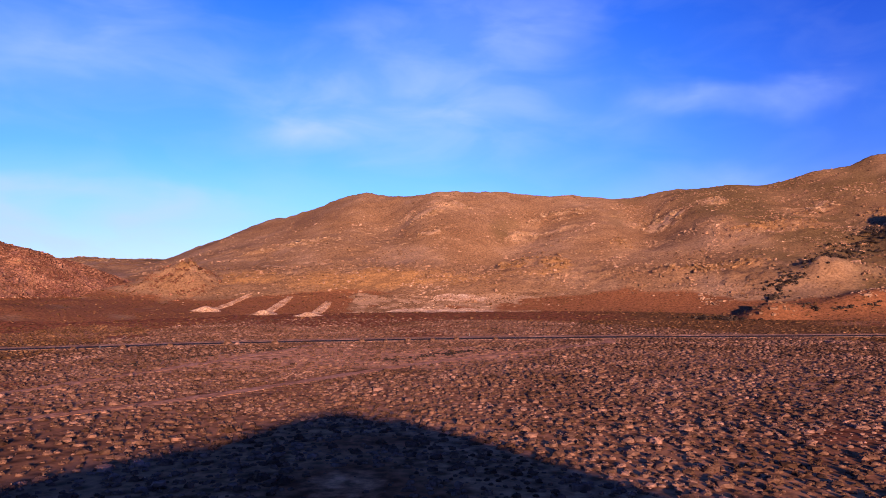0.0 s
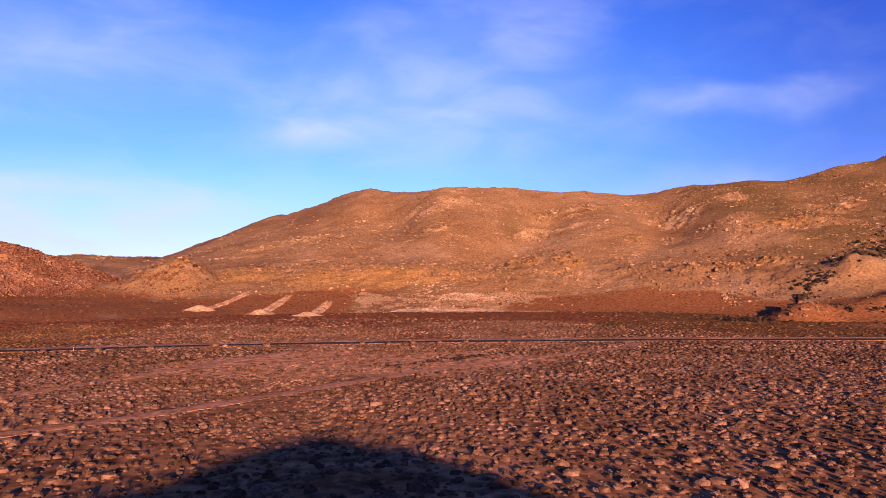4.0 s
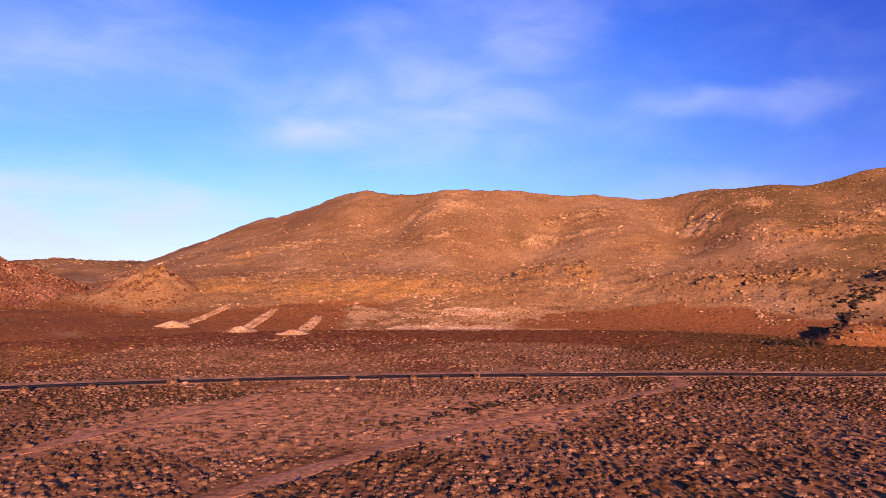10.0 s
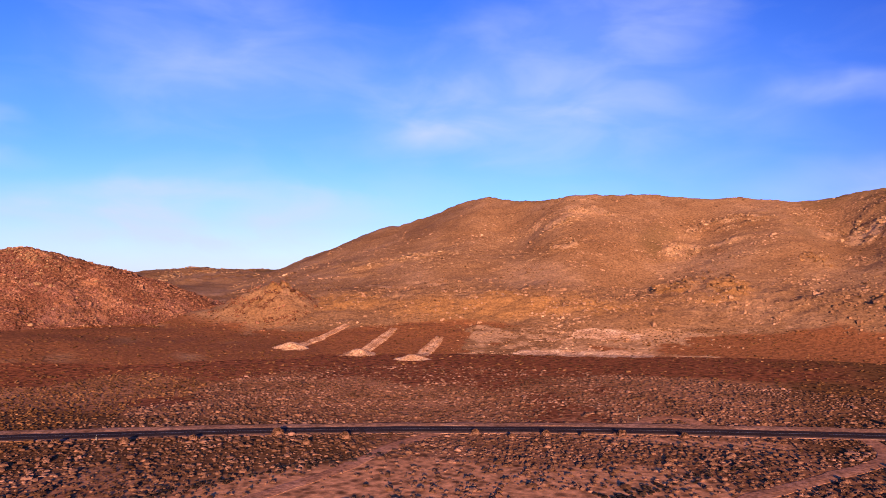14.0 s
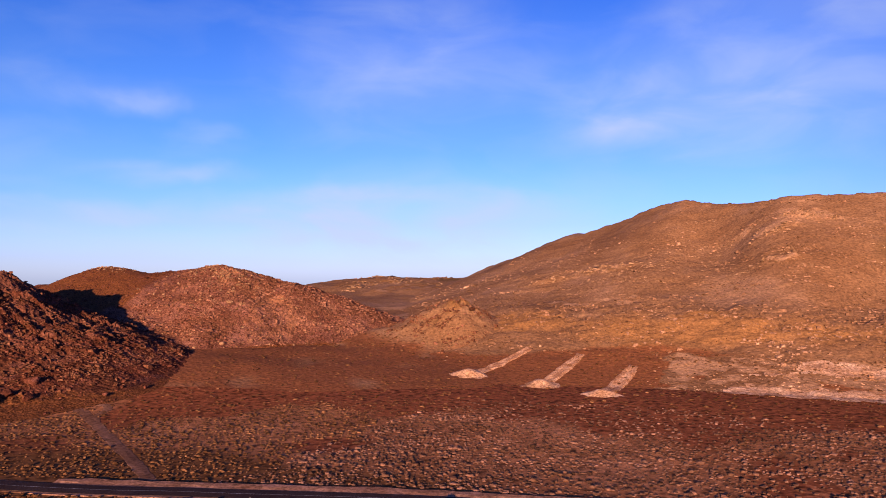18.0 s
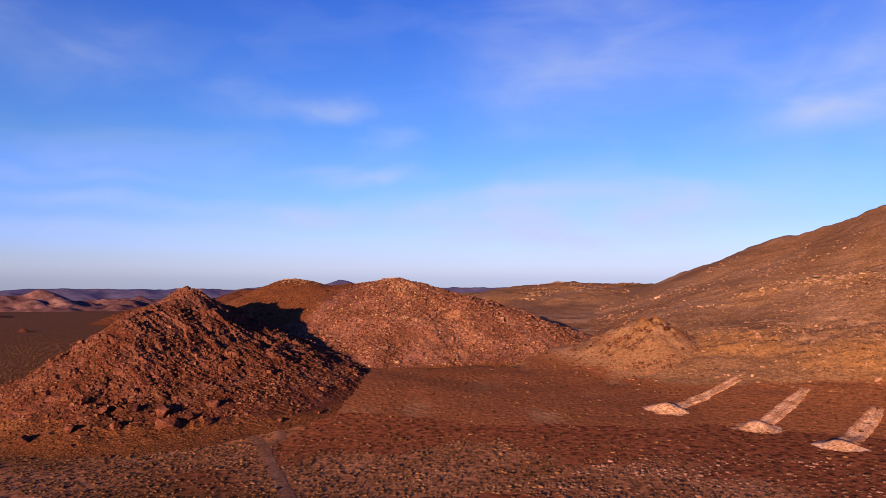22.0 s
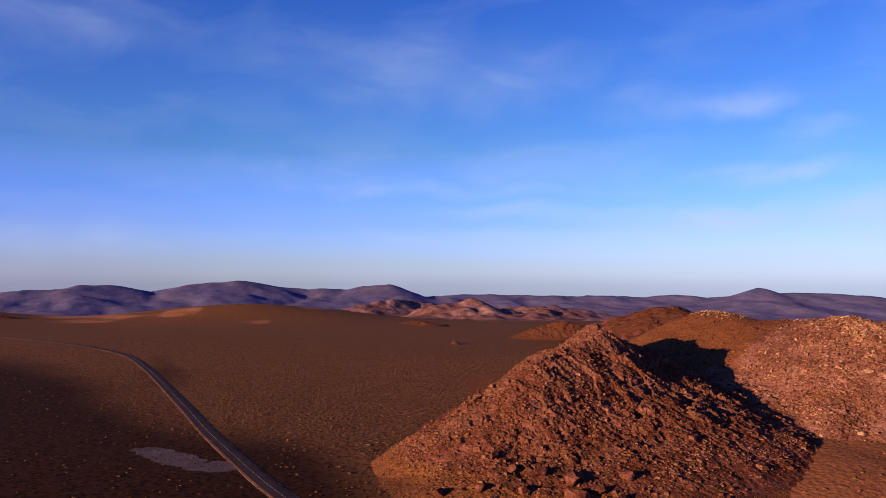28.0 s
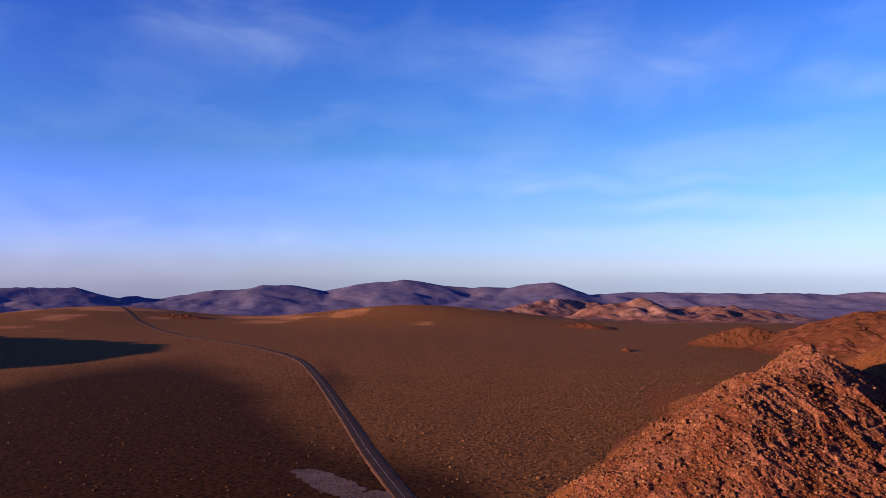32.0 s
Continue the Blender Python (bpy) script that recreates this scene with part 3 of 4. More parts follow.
def first_hill_h(x, y):
    wx, wy = x + 3 * fbm(x / 22, y / 22, 3), y + 3 * fbm(x / 22 + 9, y / 22, 3)
    dx, dy = wx - PEAK1[0], wy - PEAK1[1]
    d = np.hypot(dx, dy)
    reach = curve(np.degrees(np.arctan2(dy, dx)), REACH1, 8.0)
    u = d / reach
    ang = np.degrees(np.arctan2(dy, dx))
    z = PEAK1[2] * np.where(u < 1, np.clip(1 - u, 0, 1) ** (1.2 - 0.15 * smooth(-95, -125, ang) + 0.35 * bell(ang, ang * 0, -85, 0, 20, 1) + 0.1 * bell(ang, ang * 0, 12, 0, 34, 1)), -(u - 1) * 0.6)
    # the front summit and a shoulder below it
    z = np.maximum(z, ridge(wx, wy, SPUR1, 72, None, 1.05, 3)) + 3.5 * bell(x, y, -325, 270, 12, 12)
    bx, by = x + 0.45 * y, y - 0.45 * x
    up = np.clip(z / 4, 0, 1)
    steep = smooth(3, 13, z + 5 * fbm(x / 15 + 4, y / 15, 3))
    tone, gap = cells(bx / 4.2, by / 3.4)
    rock = 0.30 * crags(bx / 3.0, by / 2.0, (0.1, -0.2), 1.2) + 0.38 * crags(x / 5.5 + 3, y / 4.0, (0.1, -0.25), 1.3) + 0.8 * crags(bx / 12 + 8, by / 9, (0.1, -0.3), 1.2) + 1.1 * np.abs(fbm(bx / 11, by / 8, 3))
    rock = rock + 0.35 * tone - 0.35 * (1 - smooth(0.0, 0.16, gap)) - 1.2 * smooth(0.36, 0.48, fbm(bx / 6 + 40, by / 5, 3))
    return ground_h(x, y) + z + up * (1.2 * fbm(x / 11, y / 11, 4) + 0.3 * crags(x / 1.8, y / 1.8)) + steep * rock - 0.5


def first_hill_zone(x, y, z):
    n = fbm(x / 9, y / 9, 4)
    return smooth(0.35, 0.8, n), smooth(-0.1, 0.4, n + 0.02 * (z - 18)), smooth(0.0, 0.5, fbm(x / 16 + 7, y / 16, 3) + 0.03 * (12 - z) + 1.5 * smooth(-330, -370, x) * smooth(14, 6, z)), smooth(0.2, 0.8, smooth(8, 3, z) + 0.5 * n) * smooth(-375, -335, x)


first_hill = sheet("rocky_hill", np.concatenate([np.arange(-470, -345, 1.2), np.arange(-345, -190, 0.62), np.arange(-190, -160, 1.2)]), np.concatenate([np.arange(150, 190, 1.0), np.arange(190, 325, 0.62), np.arange(325, 390, 1.0)]), first_hill_h, M_ROCK, lambda X, Y, Z: Z > ground_h(X, Y) - 1.5, first_hill_zone, True)
tagged(first_hill, "steep pointed hill of broken red rock and boulders", "hill", kind="structure")

# the saddle behind, between the rocky hill and the long hill, with a rocky knob before it
NOTCH = [(-470, 650, 33), (-412, 669, 35.5), (-366, 699, 40), (-347, 699, 44.5), (-309, 718, 42), (-259, 740, 41), (-170, 760, 42)]


def saddle_h(x, y):
    z = ridge(x + 8 * fbm(x / 40, y / 40, 3), y + 8 * fbm(x / 40 + 9, y / 40, 3), NOTCH, 440, 200, 1.08, 10)
    z = z + 10.5 * bell(x, y, -146, 412, 24, 18) + 8 * bell(x, y, -150, 424, 42, 32) + 3 * bell(x, y, -138, 400, 9, 8)
    out = smooth(-62, -110, x)
    out = out * (1 - smooth(-300, -370, x) * smooth(600, 520, y))
    z = z * out - 4 * (1 - out)
    tone, gap = cells(x / 5, y / 4)
    rocky = bell(x, y, -146, 408, 24, 17) + 0.5 * smooth(20, 36, z)
    return ground_h(x, y) + z + np.clip(z / 10, 0, 1) * (1.8 * fbm(x / 20, y / 20, 4) + 1.2 * rocky * tone * smooth(0.02, 0.3, gap) + rocky * (2.0 * crags(x / 6, y / 4.5, (0, -0.4)) + 1.5 * crags(x / 3.2, y / 3))) - 1.0


def saddle_zone(x, y, z):
    n = fbm(x / 20, y / 20, 4)
    rock = bell(x, y, -146, 408, 24, 17)
    return smooth(0.25, 0.7, 0.25 * rock + 0.3 * smooth(28, 40, z) + n), smooth(0.2, 0.7, n), smooth(0.2, 0.7, fbm(x / 40, y / 40 + 4, 3)), smooth(0.2, 0.8, 0.7 * smooth(24, 12, z) - 1.2 * rock + 0.4 * n)


saddle = sheet("saddle_hill", np.concatenate([np.arange(-620, -320, 5.0), np.arange(-320, -60, 2.0)]), np.concatenate([np.arange(190, 260, 6.0), np.arange(260, 480, 2.0), np.arange(480, 900, 5.0)]), saddle_h, M_HILL, lambda X, Y, Z: Z > ground_h(X, Y) - 2.0, saddle_zone)
tagged(saddle, "low brown saddle hill with a stony crest", "hill", kind="structure")

# the rise behind the start, which shades the near plain
BACK = [(-240, -74, 12), (-86, -72, 15), (-20, -70, 17.4), (-5, -70, 19.1), (3, -70, 20.6), (13, -70, 22), (19, -70, 23.2), (26, -70, 24.4), (29.5, -70, 24.2), (33.8, -70, 23.6), (36.4, -70, 22.8), (37.6, -70, 21.2), (39.8, -70, 20.4), (44.6, -70, 18.7), (46.7, -70, 17.8), (58, -70, 17.7), (82, -72, 10), (136, -76, 3)]


def back_hill_h(x, y):
    z = ridge(x, y, BACK, 90, 48, 1.1, 1.0)
    return ground_h(x, y) + z + np.clip(z / 5, 0, 1) * 0.5 * fbm(x / 5, y / 5, 4)


back_hill = sheet("rocky_hill", np.arange(-300, 170, 2.0), np.arange(-190, -10, 2.0), back_hill_h, M_ROCK, lambda X, Y, Z: Z > ground_h(X, Y) - 1.5)
tagged(back_hill, "low rocky rise behind the start", "hill", kind="structure")

# knolls out on the plain; the largest, unseen, is added to cast a shadow
KNOLLS = [(-700, 625, 38, 105, 80, 20), (-790, 545, 20, 52, 20, 55), (-1090, 470, 6, 46, 14, 30), (-760, 402, 3, 9, 4, 0), (-560, 585, 20, 110, 55, 0), (-800, -350, 44, 240, 75, 14), (-1420, -170, 6, 46, 13, 75)]


def knoll_zone(x, y, z):
    n = fbm(x / 14, y / 14, 4)
    return smooth(0.4, 0.8, n), smooth(0.1, 0.6, n), smooth(-0.5, 0.2, fbm(x / 25, y / 25, 3)), x * 0


knolls = []
for kx, ky, kh, ka, kb, kt in KNOLLS:
    def knoll_h(x, y, kx=kx, ky=ky, kh=kh, ka=ka, kb=kb, kt=kt):
        z = kh * 1.25 * bell(x, y, kx, ky, ka, kb, kt) - kh * 0.25
        return ground_h(x, y) + z + np.clip(z / 6, 0, 1) * (0.12 * kh * fbm(x / 22, y / 22, 4) + 1.6 * crags(x / 6, y / 5))
    kn = sheet("knoll", np.arange(kx - 2 * ka, kx + 2 * ka, max(1.0, ka / 30)), np.arange(ky - 2 * ka, ky + 2 * ka, max(1.0, ka / 30)), knoll_h, M_ROCK, lambda X, Y, Z: Z > ground_h(X, Y) - 1.5, knoll_zone, True)
    tagged(kn, "low stony brown knoll rising from the plain", "knoll", kind="structure")
    knolls.append((kn, knoll_h, kx, ky, ka, kb, kt))

# pale pink hills past the plain
PINK = [(-1830, 600, 6), (-1802, 650, 18), (-1765, 759, 52), (-1744, 815, 62), (-1718, 874, 40), (-1697, 920, 30), (-1663, 987, 46), (-1628, 1050, 32), (-1592, 1109, 22), (-1500, 1200, 12)]


def pink_h(x, y):
    wx, wy = x + 45 * fbm(x / 130, y / 130, 4), y + 45 * fbm(x / 130 + 7, y / 130, 4)
    z = ridge(wy, -wx, [(b, -a, c) for a, b, c in PINK], 200, 170, 1.5, 6)
    z = np.maximum(z, ridge(wy, -wx, [(500, 2020, 30), (640, 2080, 62), (760, 2120, 80), (900, 2100, 55), (1100, 2000, 60), (1300, 1900, 40)], 230, 230, 1.4, 6))
    return ground_h(x, y) + z + np.clip(z / 12, 0, 1) * (16 * np.abs(fbm(x / 60, y / 60, 4)) - 4)


pink = sheet("pale_hills", np.arange(-2500, -1250, 9.0), np.arange(350, 1450, 9.0), pink_h, M_PINK, lambda X, Y, Z: Z > ground_h(X, Y) - 3, lambda x, y, z: (x * 0, x * 0, x * 0, x * 0))
tagged(pink, "pale pink eroded hills past the plain", "hills", kind="structure")

# distant mountains
FAR = [(-3600, -2300, 40), (-3985, -1398, 53), (-4018, -1307, 50), (-4053, -1213, 18), (-4077, -1139, -9), (-4100, -1065, 5), (-4136, -936, -17), (-4168, -803, 6), (-4204, -637, 29), (-4233, -463, 28), (-4244, -375, 53), (-4266, -130, 43), (-4272, -37, 20), (-4276, 153, 59), (-4267, 412, 75), (-4249, 607, 55), (-4223, 803, 34), (-4198, 938, 40), (-4180, 1020, 35), (-4160, 1109, 56), (-4122, 1265, 66), (-4103, 1332, 30), (-4082, 1399, 1), (-4036, 1535, 2), (-4000, 1630, 5), (-3956, 1747, 0), (-3474, 2562, 2), (-3366, 2708, 9), (-3274, 2822, -2), (-3142, 2972, 18), (-3095, 3023, 58), (-3048, 3072, 20), (-2990, 3129, 32), (-2838, 3271, 22), (-2673, 3411, 10), (-2000, 3700, 10)]


def mountains_h(x, y):
    d = ridge(y, -x, [(b, -a, c + 115) for a, b, c in FAR], 1100, 400, 1.9, 4)
    low = 36 * np.clip(fbm(x / 420, y / 420, 4), 0, 1) * np.clip(d / 20, 0, 1)
    fold = np.abs(fbm(x / 260, y / 260, 5))
    return -118 + np.maximum(d, -30) + np.clip(d / 60, 0, 1) * (32 * fold - 7) * smooth(0, 60, 130 - d * 0.8) + low * 0.4 + np.clip(d / 60, 0, 1) * 7 * fbm(x / 110, y / 110, 3)


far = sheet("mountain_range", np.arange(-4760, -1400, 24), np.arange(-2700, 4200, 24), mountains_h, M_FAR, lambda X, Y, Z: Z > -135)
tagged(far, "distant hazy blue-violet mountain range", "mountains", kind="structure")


# ---- road and tracks ----
def resample(line, step):
    pts = [Vector((a, b, 0)) for a, b in line]
    out = []
    for i in range(len(pts) - 1):
        p0, p1, p2, p3 = pts[max(i - 1, 0)], pts[i], pts[i + 1], pts[min(i + 2, len(pts) - 1)]
        n = max(2, int((p2 - p1).length / step))
        for k in range(n):
            t = k / n
            out.append(0.5 * ((2 * p1) + (p2 - p0) * t + (2 * p0 - 5 * p1 + 4 * p2 - p3) * t * t + (3 * p1 - p0 - 3 * p2 + p3) * t ** 3))
    out.append(pts[-1])
    return np.array([v[:] for v in out])[:, :2]


LINES = {}


def strip(name, line, offsets, mat, step=3.0, ragged=0.0, lift=0.0, reach=None):
    """A band along a line; offsets are (across, up) from left to right."""
    p = resample(line, step)
    d = np.gradient(p, axis=0)
    d /= np.linalg.norm(d, axis=1)[:, None]
    nrm = np.stack([d[:, 1], -d[:, 0]], -1)
    if reach:
        LINES[reach[0]] = ((p + nrm * (reach[2] if len(reach) > 2 else 0))[:: max(1, int(3 / step))], reach[1])
    rows = []
    for k, (a, up) in enumerate(offsets):
        j = ragged * fbm(p[:, 0] / 4 + 31 * k, p[:, 1] / 4, 3) if ragged else 0
        q = p + nrm * (a + np.zeros(len(p)) + j)[:, None]
        rows.append(np.column_stack([q, ground_h(q[:, 0], q[:, 1]) + up + lift]))
    co = np.stack(rows, 1)
    n, m = co.shape[:2]
    idx = np.arange(n * m).reshape(n, m)
    quads = np.stack([idx[:-1, :-1], idx[:-1, 1:], idx[1:, 1:], idx[1:, :-1]], -1).reshape(-1, 4)
    return mesh_object(name, co.reshape(-1, 3), quads, mat, False)


tagged(strip("road", ROAD, [(-2.95, -0.1), (-2.8, 0.20), (0, 0.25), (2.8, 0.20), (2.95, -0.1)], M_ASPHALT, reach=("road", 5.6, 1.5)), "narrow dark asphalt road across the plain", "road", kind="structure")
tagged(strip("road_line", ROAD, [(-0.06, 0.257), (0, 0.259), (0.06, 0.257)], M_PAINT), "thin white centre line on the asphalt", "road marking", kind="structure")
tagged(strip("road_shoulder", ROAD[:9], [(-4.5, -0.2), (-3.9, 0.16), (-3.1, 0.13), (0, 0.13), (3.2, 0.13), (4.6, 0.32), (6.0, 0.42), (7.6, -0.25)], M_GRAVEL, ragged=1.1), "pale gravel shoulders along the road", "road shoulder", kind="structure")
tagged(strip("road_shoulder", ROAD[8:], [(-4.2, -0.2), (-3.6, 0.08), (0, 0.13), (3.6, 0.08), (4.2, -0.2)], M_VERGE, ragged=0.5), "narrow pale gravel verges along the asphalt", "road shoulder", kind="structure")
TRACKS = [
    ([(-27, 224), (-31, 215), (-34.5, 207), (-39, 189), (-45.5, 173), (-51.5, 157), (-58, 141), (-70, 115), (-90, 80)], 1.5),
    ([(61, 233), (61, 222), (57.6, 212.6), (50.6, 205), (37.8, 193), (24.4, 180), (12, 167.5), (1.7, 156), (-9, 143), (-18.6, 129), (-34, 108), (-60, 82)], 1.7),
    ([(-118, 196), (-122, 202), (-142, 215.6), (-168, 231), (-186, 241.5), (-199, 248.5)], 1.5),
    ([(-183, 240), (-190, 246), (-194, 254), (-200, 257), (-205, 252), (-199, 248)], 1.3),
    ([(14, 232), (17, 241), (20, 246), (27, 247), (29.5, 240), (33, 234)], 1.8),
]
for i, (line, half) in enumerate(TRACKS):
    tagged(strip("dirt_track", line, [(-half - 0.5, -0.12), (-half, 0.05), (0, 0.09), (half, 0.05), (half + 0.5, -0.12)], M_PATH if line[0][0] < -100 else M_TRACK, 1.5, 0.6, reach=("track%d" % i, half + 0.6)), "pale dusty vehicle track through the scrub", "track", kind="structure")


# the gravel lay-by beside the road
def layby_keep(X, Y, Z):
    w = np.maximum(1.25 * bell(X, Y, -326, 130, 22, 6.5, 28), np.maximum(1.1 * bell(X, Y, -309, 143, 9, 8, 40), 1.0 * bell(X, Y, -341, 121.5, 10, 6, 40)))
    return w + 0.3 * fbm(X / 4, Y / 4, 4) > 0.5


layby = sheet("layby", np.arange(-362, -290, 0.7), np.arange(104, 160, 0.7), lambda X, Y: ground_h(X, Y) + 0.07 + 0.03 * fbm(X / 2, Y / 2, 3), M_LAYBY, layby_keep)
tagged(layby, "grey gravel lay-by beside the asphalt road", "lay-by", kind="structure")


# ---- rocks ----
def foot_h(x, y):
    return np.maximum(main_hill_h(x, y), np.maximum(ground_h(x, y), saddle_h(x, y)))


def rock_shape(seed, sub=2):
    """An angular boulder about 1 m across: vertices and triangles."""
    bm = bmesh.new()
    bmesh.ops.create_icosphere(bm, subdivisions=sub, radius=0.5)
    g = random.Random(seed)
    planes = [(Vector((g.uniform(-1, 1), g.uniform(-1, 1), g.uniform(-0.6, 1))).normalized(), g.uniform(0.18, 0.36)) for _ in range(8)]
    for v in bm.verts:
        for n, d in planes:
            s = v.co.dot(n) - d
            if s > 0:
                v.co -= n * s
        v.co += 0.02 * Vector((g.uniform(-1, 1), g.uniform(-1, 1), g.uniform(-1, 1)))
        v.co.z *= 0.8
    co = np.array([v.co[:] for v in bm.verts])
    tri = np.array([[v.index for v in f.verts] for f in bm.faces])
    bm.free()
    return co, tri


ROCKS = [rock_shape(s, 2) for s in range(5)]
SMALL_ROCKS = [rock_shape(20 + s, 1) for s in range(6)]


def block_shape(seed):
    """A small angular block about 1 m across: a broken box of twelve triangles."""
    g = random.Random(seed)
    V = [(sx * g.uniform(0.32, 0.56) * (0.72 if sz > 0 else 1), sy * g.uniform(0.30, 0.52) * (0.72 if sz > 0 else 1), g.uniform(0.22, 0.48) if sz > 0 else -0.3) for sz in (-1, 1) for sx, sy in ((-1, -1), (1, -1), (1, 1), (-1, 1))]
    quads = [(4, 5, 6, 7), (0, 1, 5, 4), (1, 2, 6, 5), (2, 3, 7, 6), (3, 0, 4, 7), (3, 2, 1, 0)]
    return np.array(V), np.array([t for a, b, c, d in quads for t in ((a, b, c), (a, c, d))])


BLOCKS = [block_shape(300 + s) for s in range(9)]


def scatter(name, shapes, P, size, mat, parent=None, squash=(1, 1, 1), smooth_faces=False):
    """One joined mesh of many turned and scaled copies of a few shapes."""
    n = len(P)
    pick = RNG.integers(0, len(shapes), n)
    turn = RNG.uniform(0, 2 * math.pi, n)
    cos, tris, base = [], [], 0
    for k, (V, F) in enumerate(shapes):
        sel = np.where(pick == k)[0]
        if not len(sel):
            continue
        c, s = np.cos(turn[sel])[:, None], np.sin(turn[sel])[:, None]
        sz = size[sel][:, None]
        sx, sy, sh = (RNG.uniform(0.75, 1.25, (len(sel), 1)) * q for q in squash)
        x, y = V[None, :, 0] * sx, V[None, :, 1] * sy
        co = np.stack([(x * c - y * s) * sz, (x * s + y * c) * sz, V[None, :, 2] * sh * sz], -1) + P[sel][:, None, :]
        cos.append(co.reshape(-1, 3))
        tris.append((F[None] + (np.arange(len(sel)) * len(V))[:, None, None]).reshape(-1, 3) + base)
        base += len(sel) * len(V)
    return mesh_object(name, np.concatenate(cos), np.concatenate(tris), mat, smooth_faces, parent)


def drop(n, box, height, weight):
    """Places on a surface, picked by a weight from 0 to 1."""
    x, y = RNG.uniform(box[0], box[1], n), RNG.uniform(box[2], box[3], n)
    ok = RNG.random(n) < weight(x, y)
    x, y = x[ok], y[ok]
    return np.column_stack([x, y, height(x, y)])


def above(height):
    return lambda x, y: height(x, y) - ground_h(x, y)


def pieces(name, shapes, P, size, mat, parent, label=""):
    """Single boulders as parts of a hill, on shared meshes."""
    meshes = []
    for V, F in shapes:
        me = bpy.data.meshes.new(name)
        me.from_pydata(V.tolist(), [], F.tolist())
        me.materials.append(mat)
        meshes.append(me)
    for p, s in zip(P, size):
        ob = new(name, meshes[int(RNG.integers(0, len(meshes)))])
        ob.parent = parent
        ob.matrix_basis = Matrix.LocRotScale(Vector(p), Euler((RNG.uniform(-0.3, 0.3), RNG.uniform(-0.3, 0.3), RNG.uniform(0, 6.28))), Vector((s * RNG.uniform(0.8, 1.3), s * RNG.uniform(0.8, 1.3), s)))


def clump(seed, leaves, core):
    """A dry domed bush 1 m across: a lumpy core with small ragged twig tufts standing off it, as triangles."""
    g = random.Random(seed)
    V, F = [], []
    k = core
    for j in range(k):
        a = 2 * math.pi * (j + g.uniform(-0.25, 0.25)) / k
        r = g.uniform(0.38, 0.5)
        V.append((r * math.cos(a), r * math.sin(a), g.uniform(-0.05, 0.06)))
    for j in range(k):
        a = 2 * math.pi * (j + 0.5 + g.uniform(-0.25, 0.25)) / k
        r = g.uniform(0.28, 0.42)
        V.append((r * math.cos(a), r * math.sin(a), g.uniform(0.26, 0.42)))
    if k:
        V.append((g.uniform(-0.08, 0.08), g.uniform(-0.08, 0.08), g.uniform(0.42, 0.54)))
    for j in range(k):
        q = (j + 1) % k
        F += [(j, q, k + j), (q, k + q, k + j), (k + j, k + q, 2 * k)]
    for _ in range(leaves):
        a, e = g.uniform(0, 2 * math.pi), g.uniform(0.1, 1.45)
        way = Vector((math.cos(a) * math.cos(e), math.sin(a) * math.cos(e), 1.05 * math.sin(e)))
        side = way.cross(Vector((g.uniform(-1, 1), g.uniform(-1, 1), g.uniform(-1, 1)))).normalized()
        at = way * g.uniform(0.36, 0.48)
        up = (way * 0.8 + Vector((g.uniform(-1, 1), g.uniform(-1, 1), g.uniform(-0.2, 1))) * 0.6).normalized() * g.uniform(0.10, 0.2)
        w = g.uniform(0.05, 0.11) * (1 if k else 1.8)
        n = len(V)
        V += [tuple(at - side * w), tuple(at + side * w), tuple(at + up)]
        F.append((n, n + 1, n + 2))
    return np.array(V), np.array(F)


LOW_ROUGH = [clump(120 + s, 0, 4) for s in range(5)]

# the pointed hill: big boulders on the flank that faces the road, then smaller ones all over
h1 = above(first_hill_h)
P = drop(17000, (-345, -190, 165, 335), first_hill_h, lambda x, y: smooth(1.5, 6, h1(x, y)) * (1 - 0.6 * smooth(14, 26, h1(x, y))) * (0.25 + 0.75 * smooth(-0.1, 0.3, fbm(x / 14, y / 14, 3))))
near = np.argsort(np.hypot(P[:, 0] + 230, P[:, 1] - 225))[:1400]
big = near[:: len(near) // 280][:280]
pieces("boulder", ROCKS, P[big], RNG.uniform(0.6, 1.7, len(big)), M_BOULDER, first_hill)
rest = np.setdiff1d(np.arange(len(P)), big)
tagged(scatter("boulders", SMALL_ROCKS, P[rest], RNG.gamma(2.0, 0.20, len(rest)) + 0.3, M_BOULDER, first_hill, squash=(1.35, 1, 0.8)), kind="stuff")
P = drop(42000, (-375, -190, 180, 335), first_hill_h, lambda x, y: smooth(1.5, 7, h1(x, y)) * (0.3 + 0.7 * smooth(-0.15, 0.25, fbm(x / 8, y / 8, 3))))
tagged(scatter("blocks", BLOCKS, P, RNG.gamma(2.0, 0.20, len(P)) + 0.28, M_BLOCK, first_hill, squash=(1.35, 1, 0.7)), kind="stuff")
P = drop(3500, (-470, -190, 165, 380), first_hill_h, lambda x, y: smooth(-0.6, 0.4, h1(x, y)) * smooth(6, 2, h1(x, y)))
tagged(scatter("boulders", SMALL_ROCKS, P, RNG.gamma(2, 0.3, len(P)) + 0.3, M_BOULDER, first_hill), kind="stuff")
BIG_ROCKS = [rock_shape(60 + k, 3) for k in range(4)]


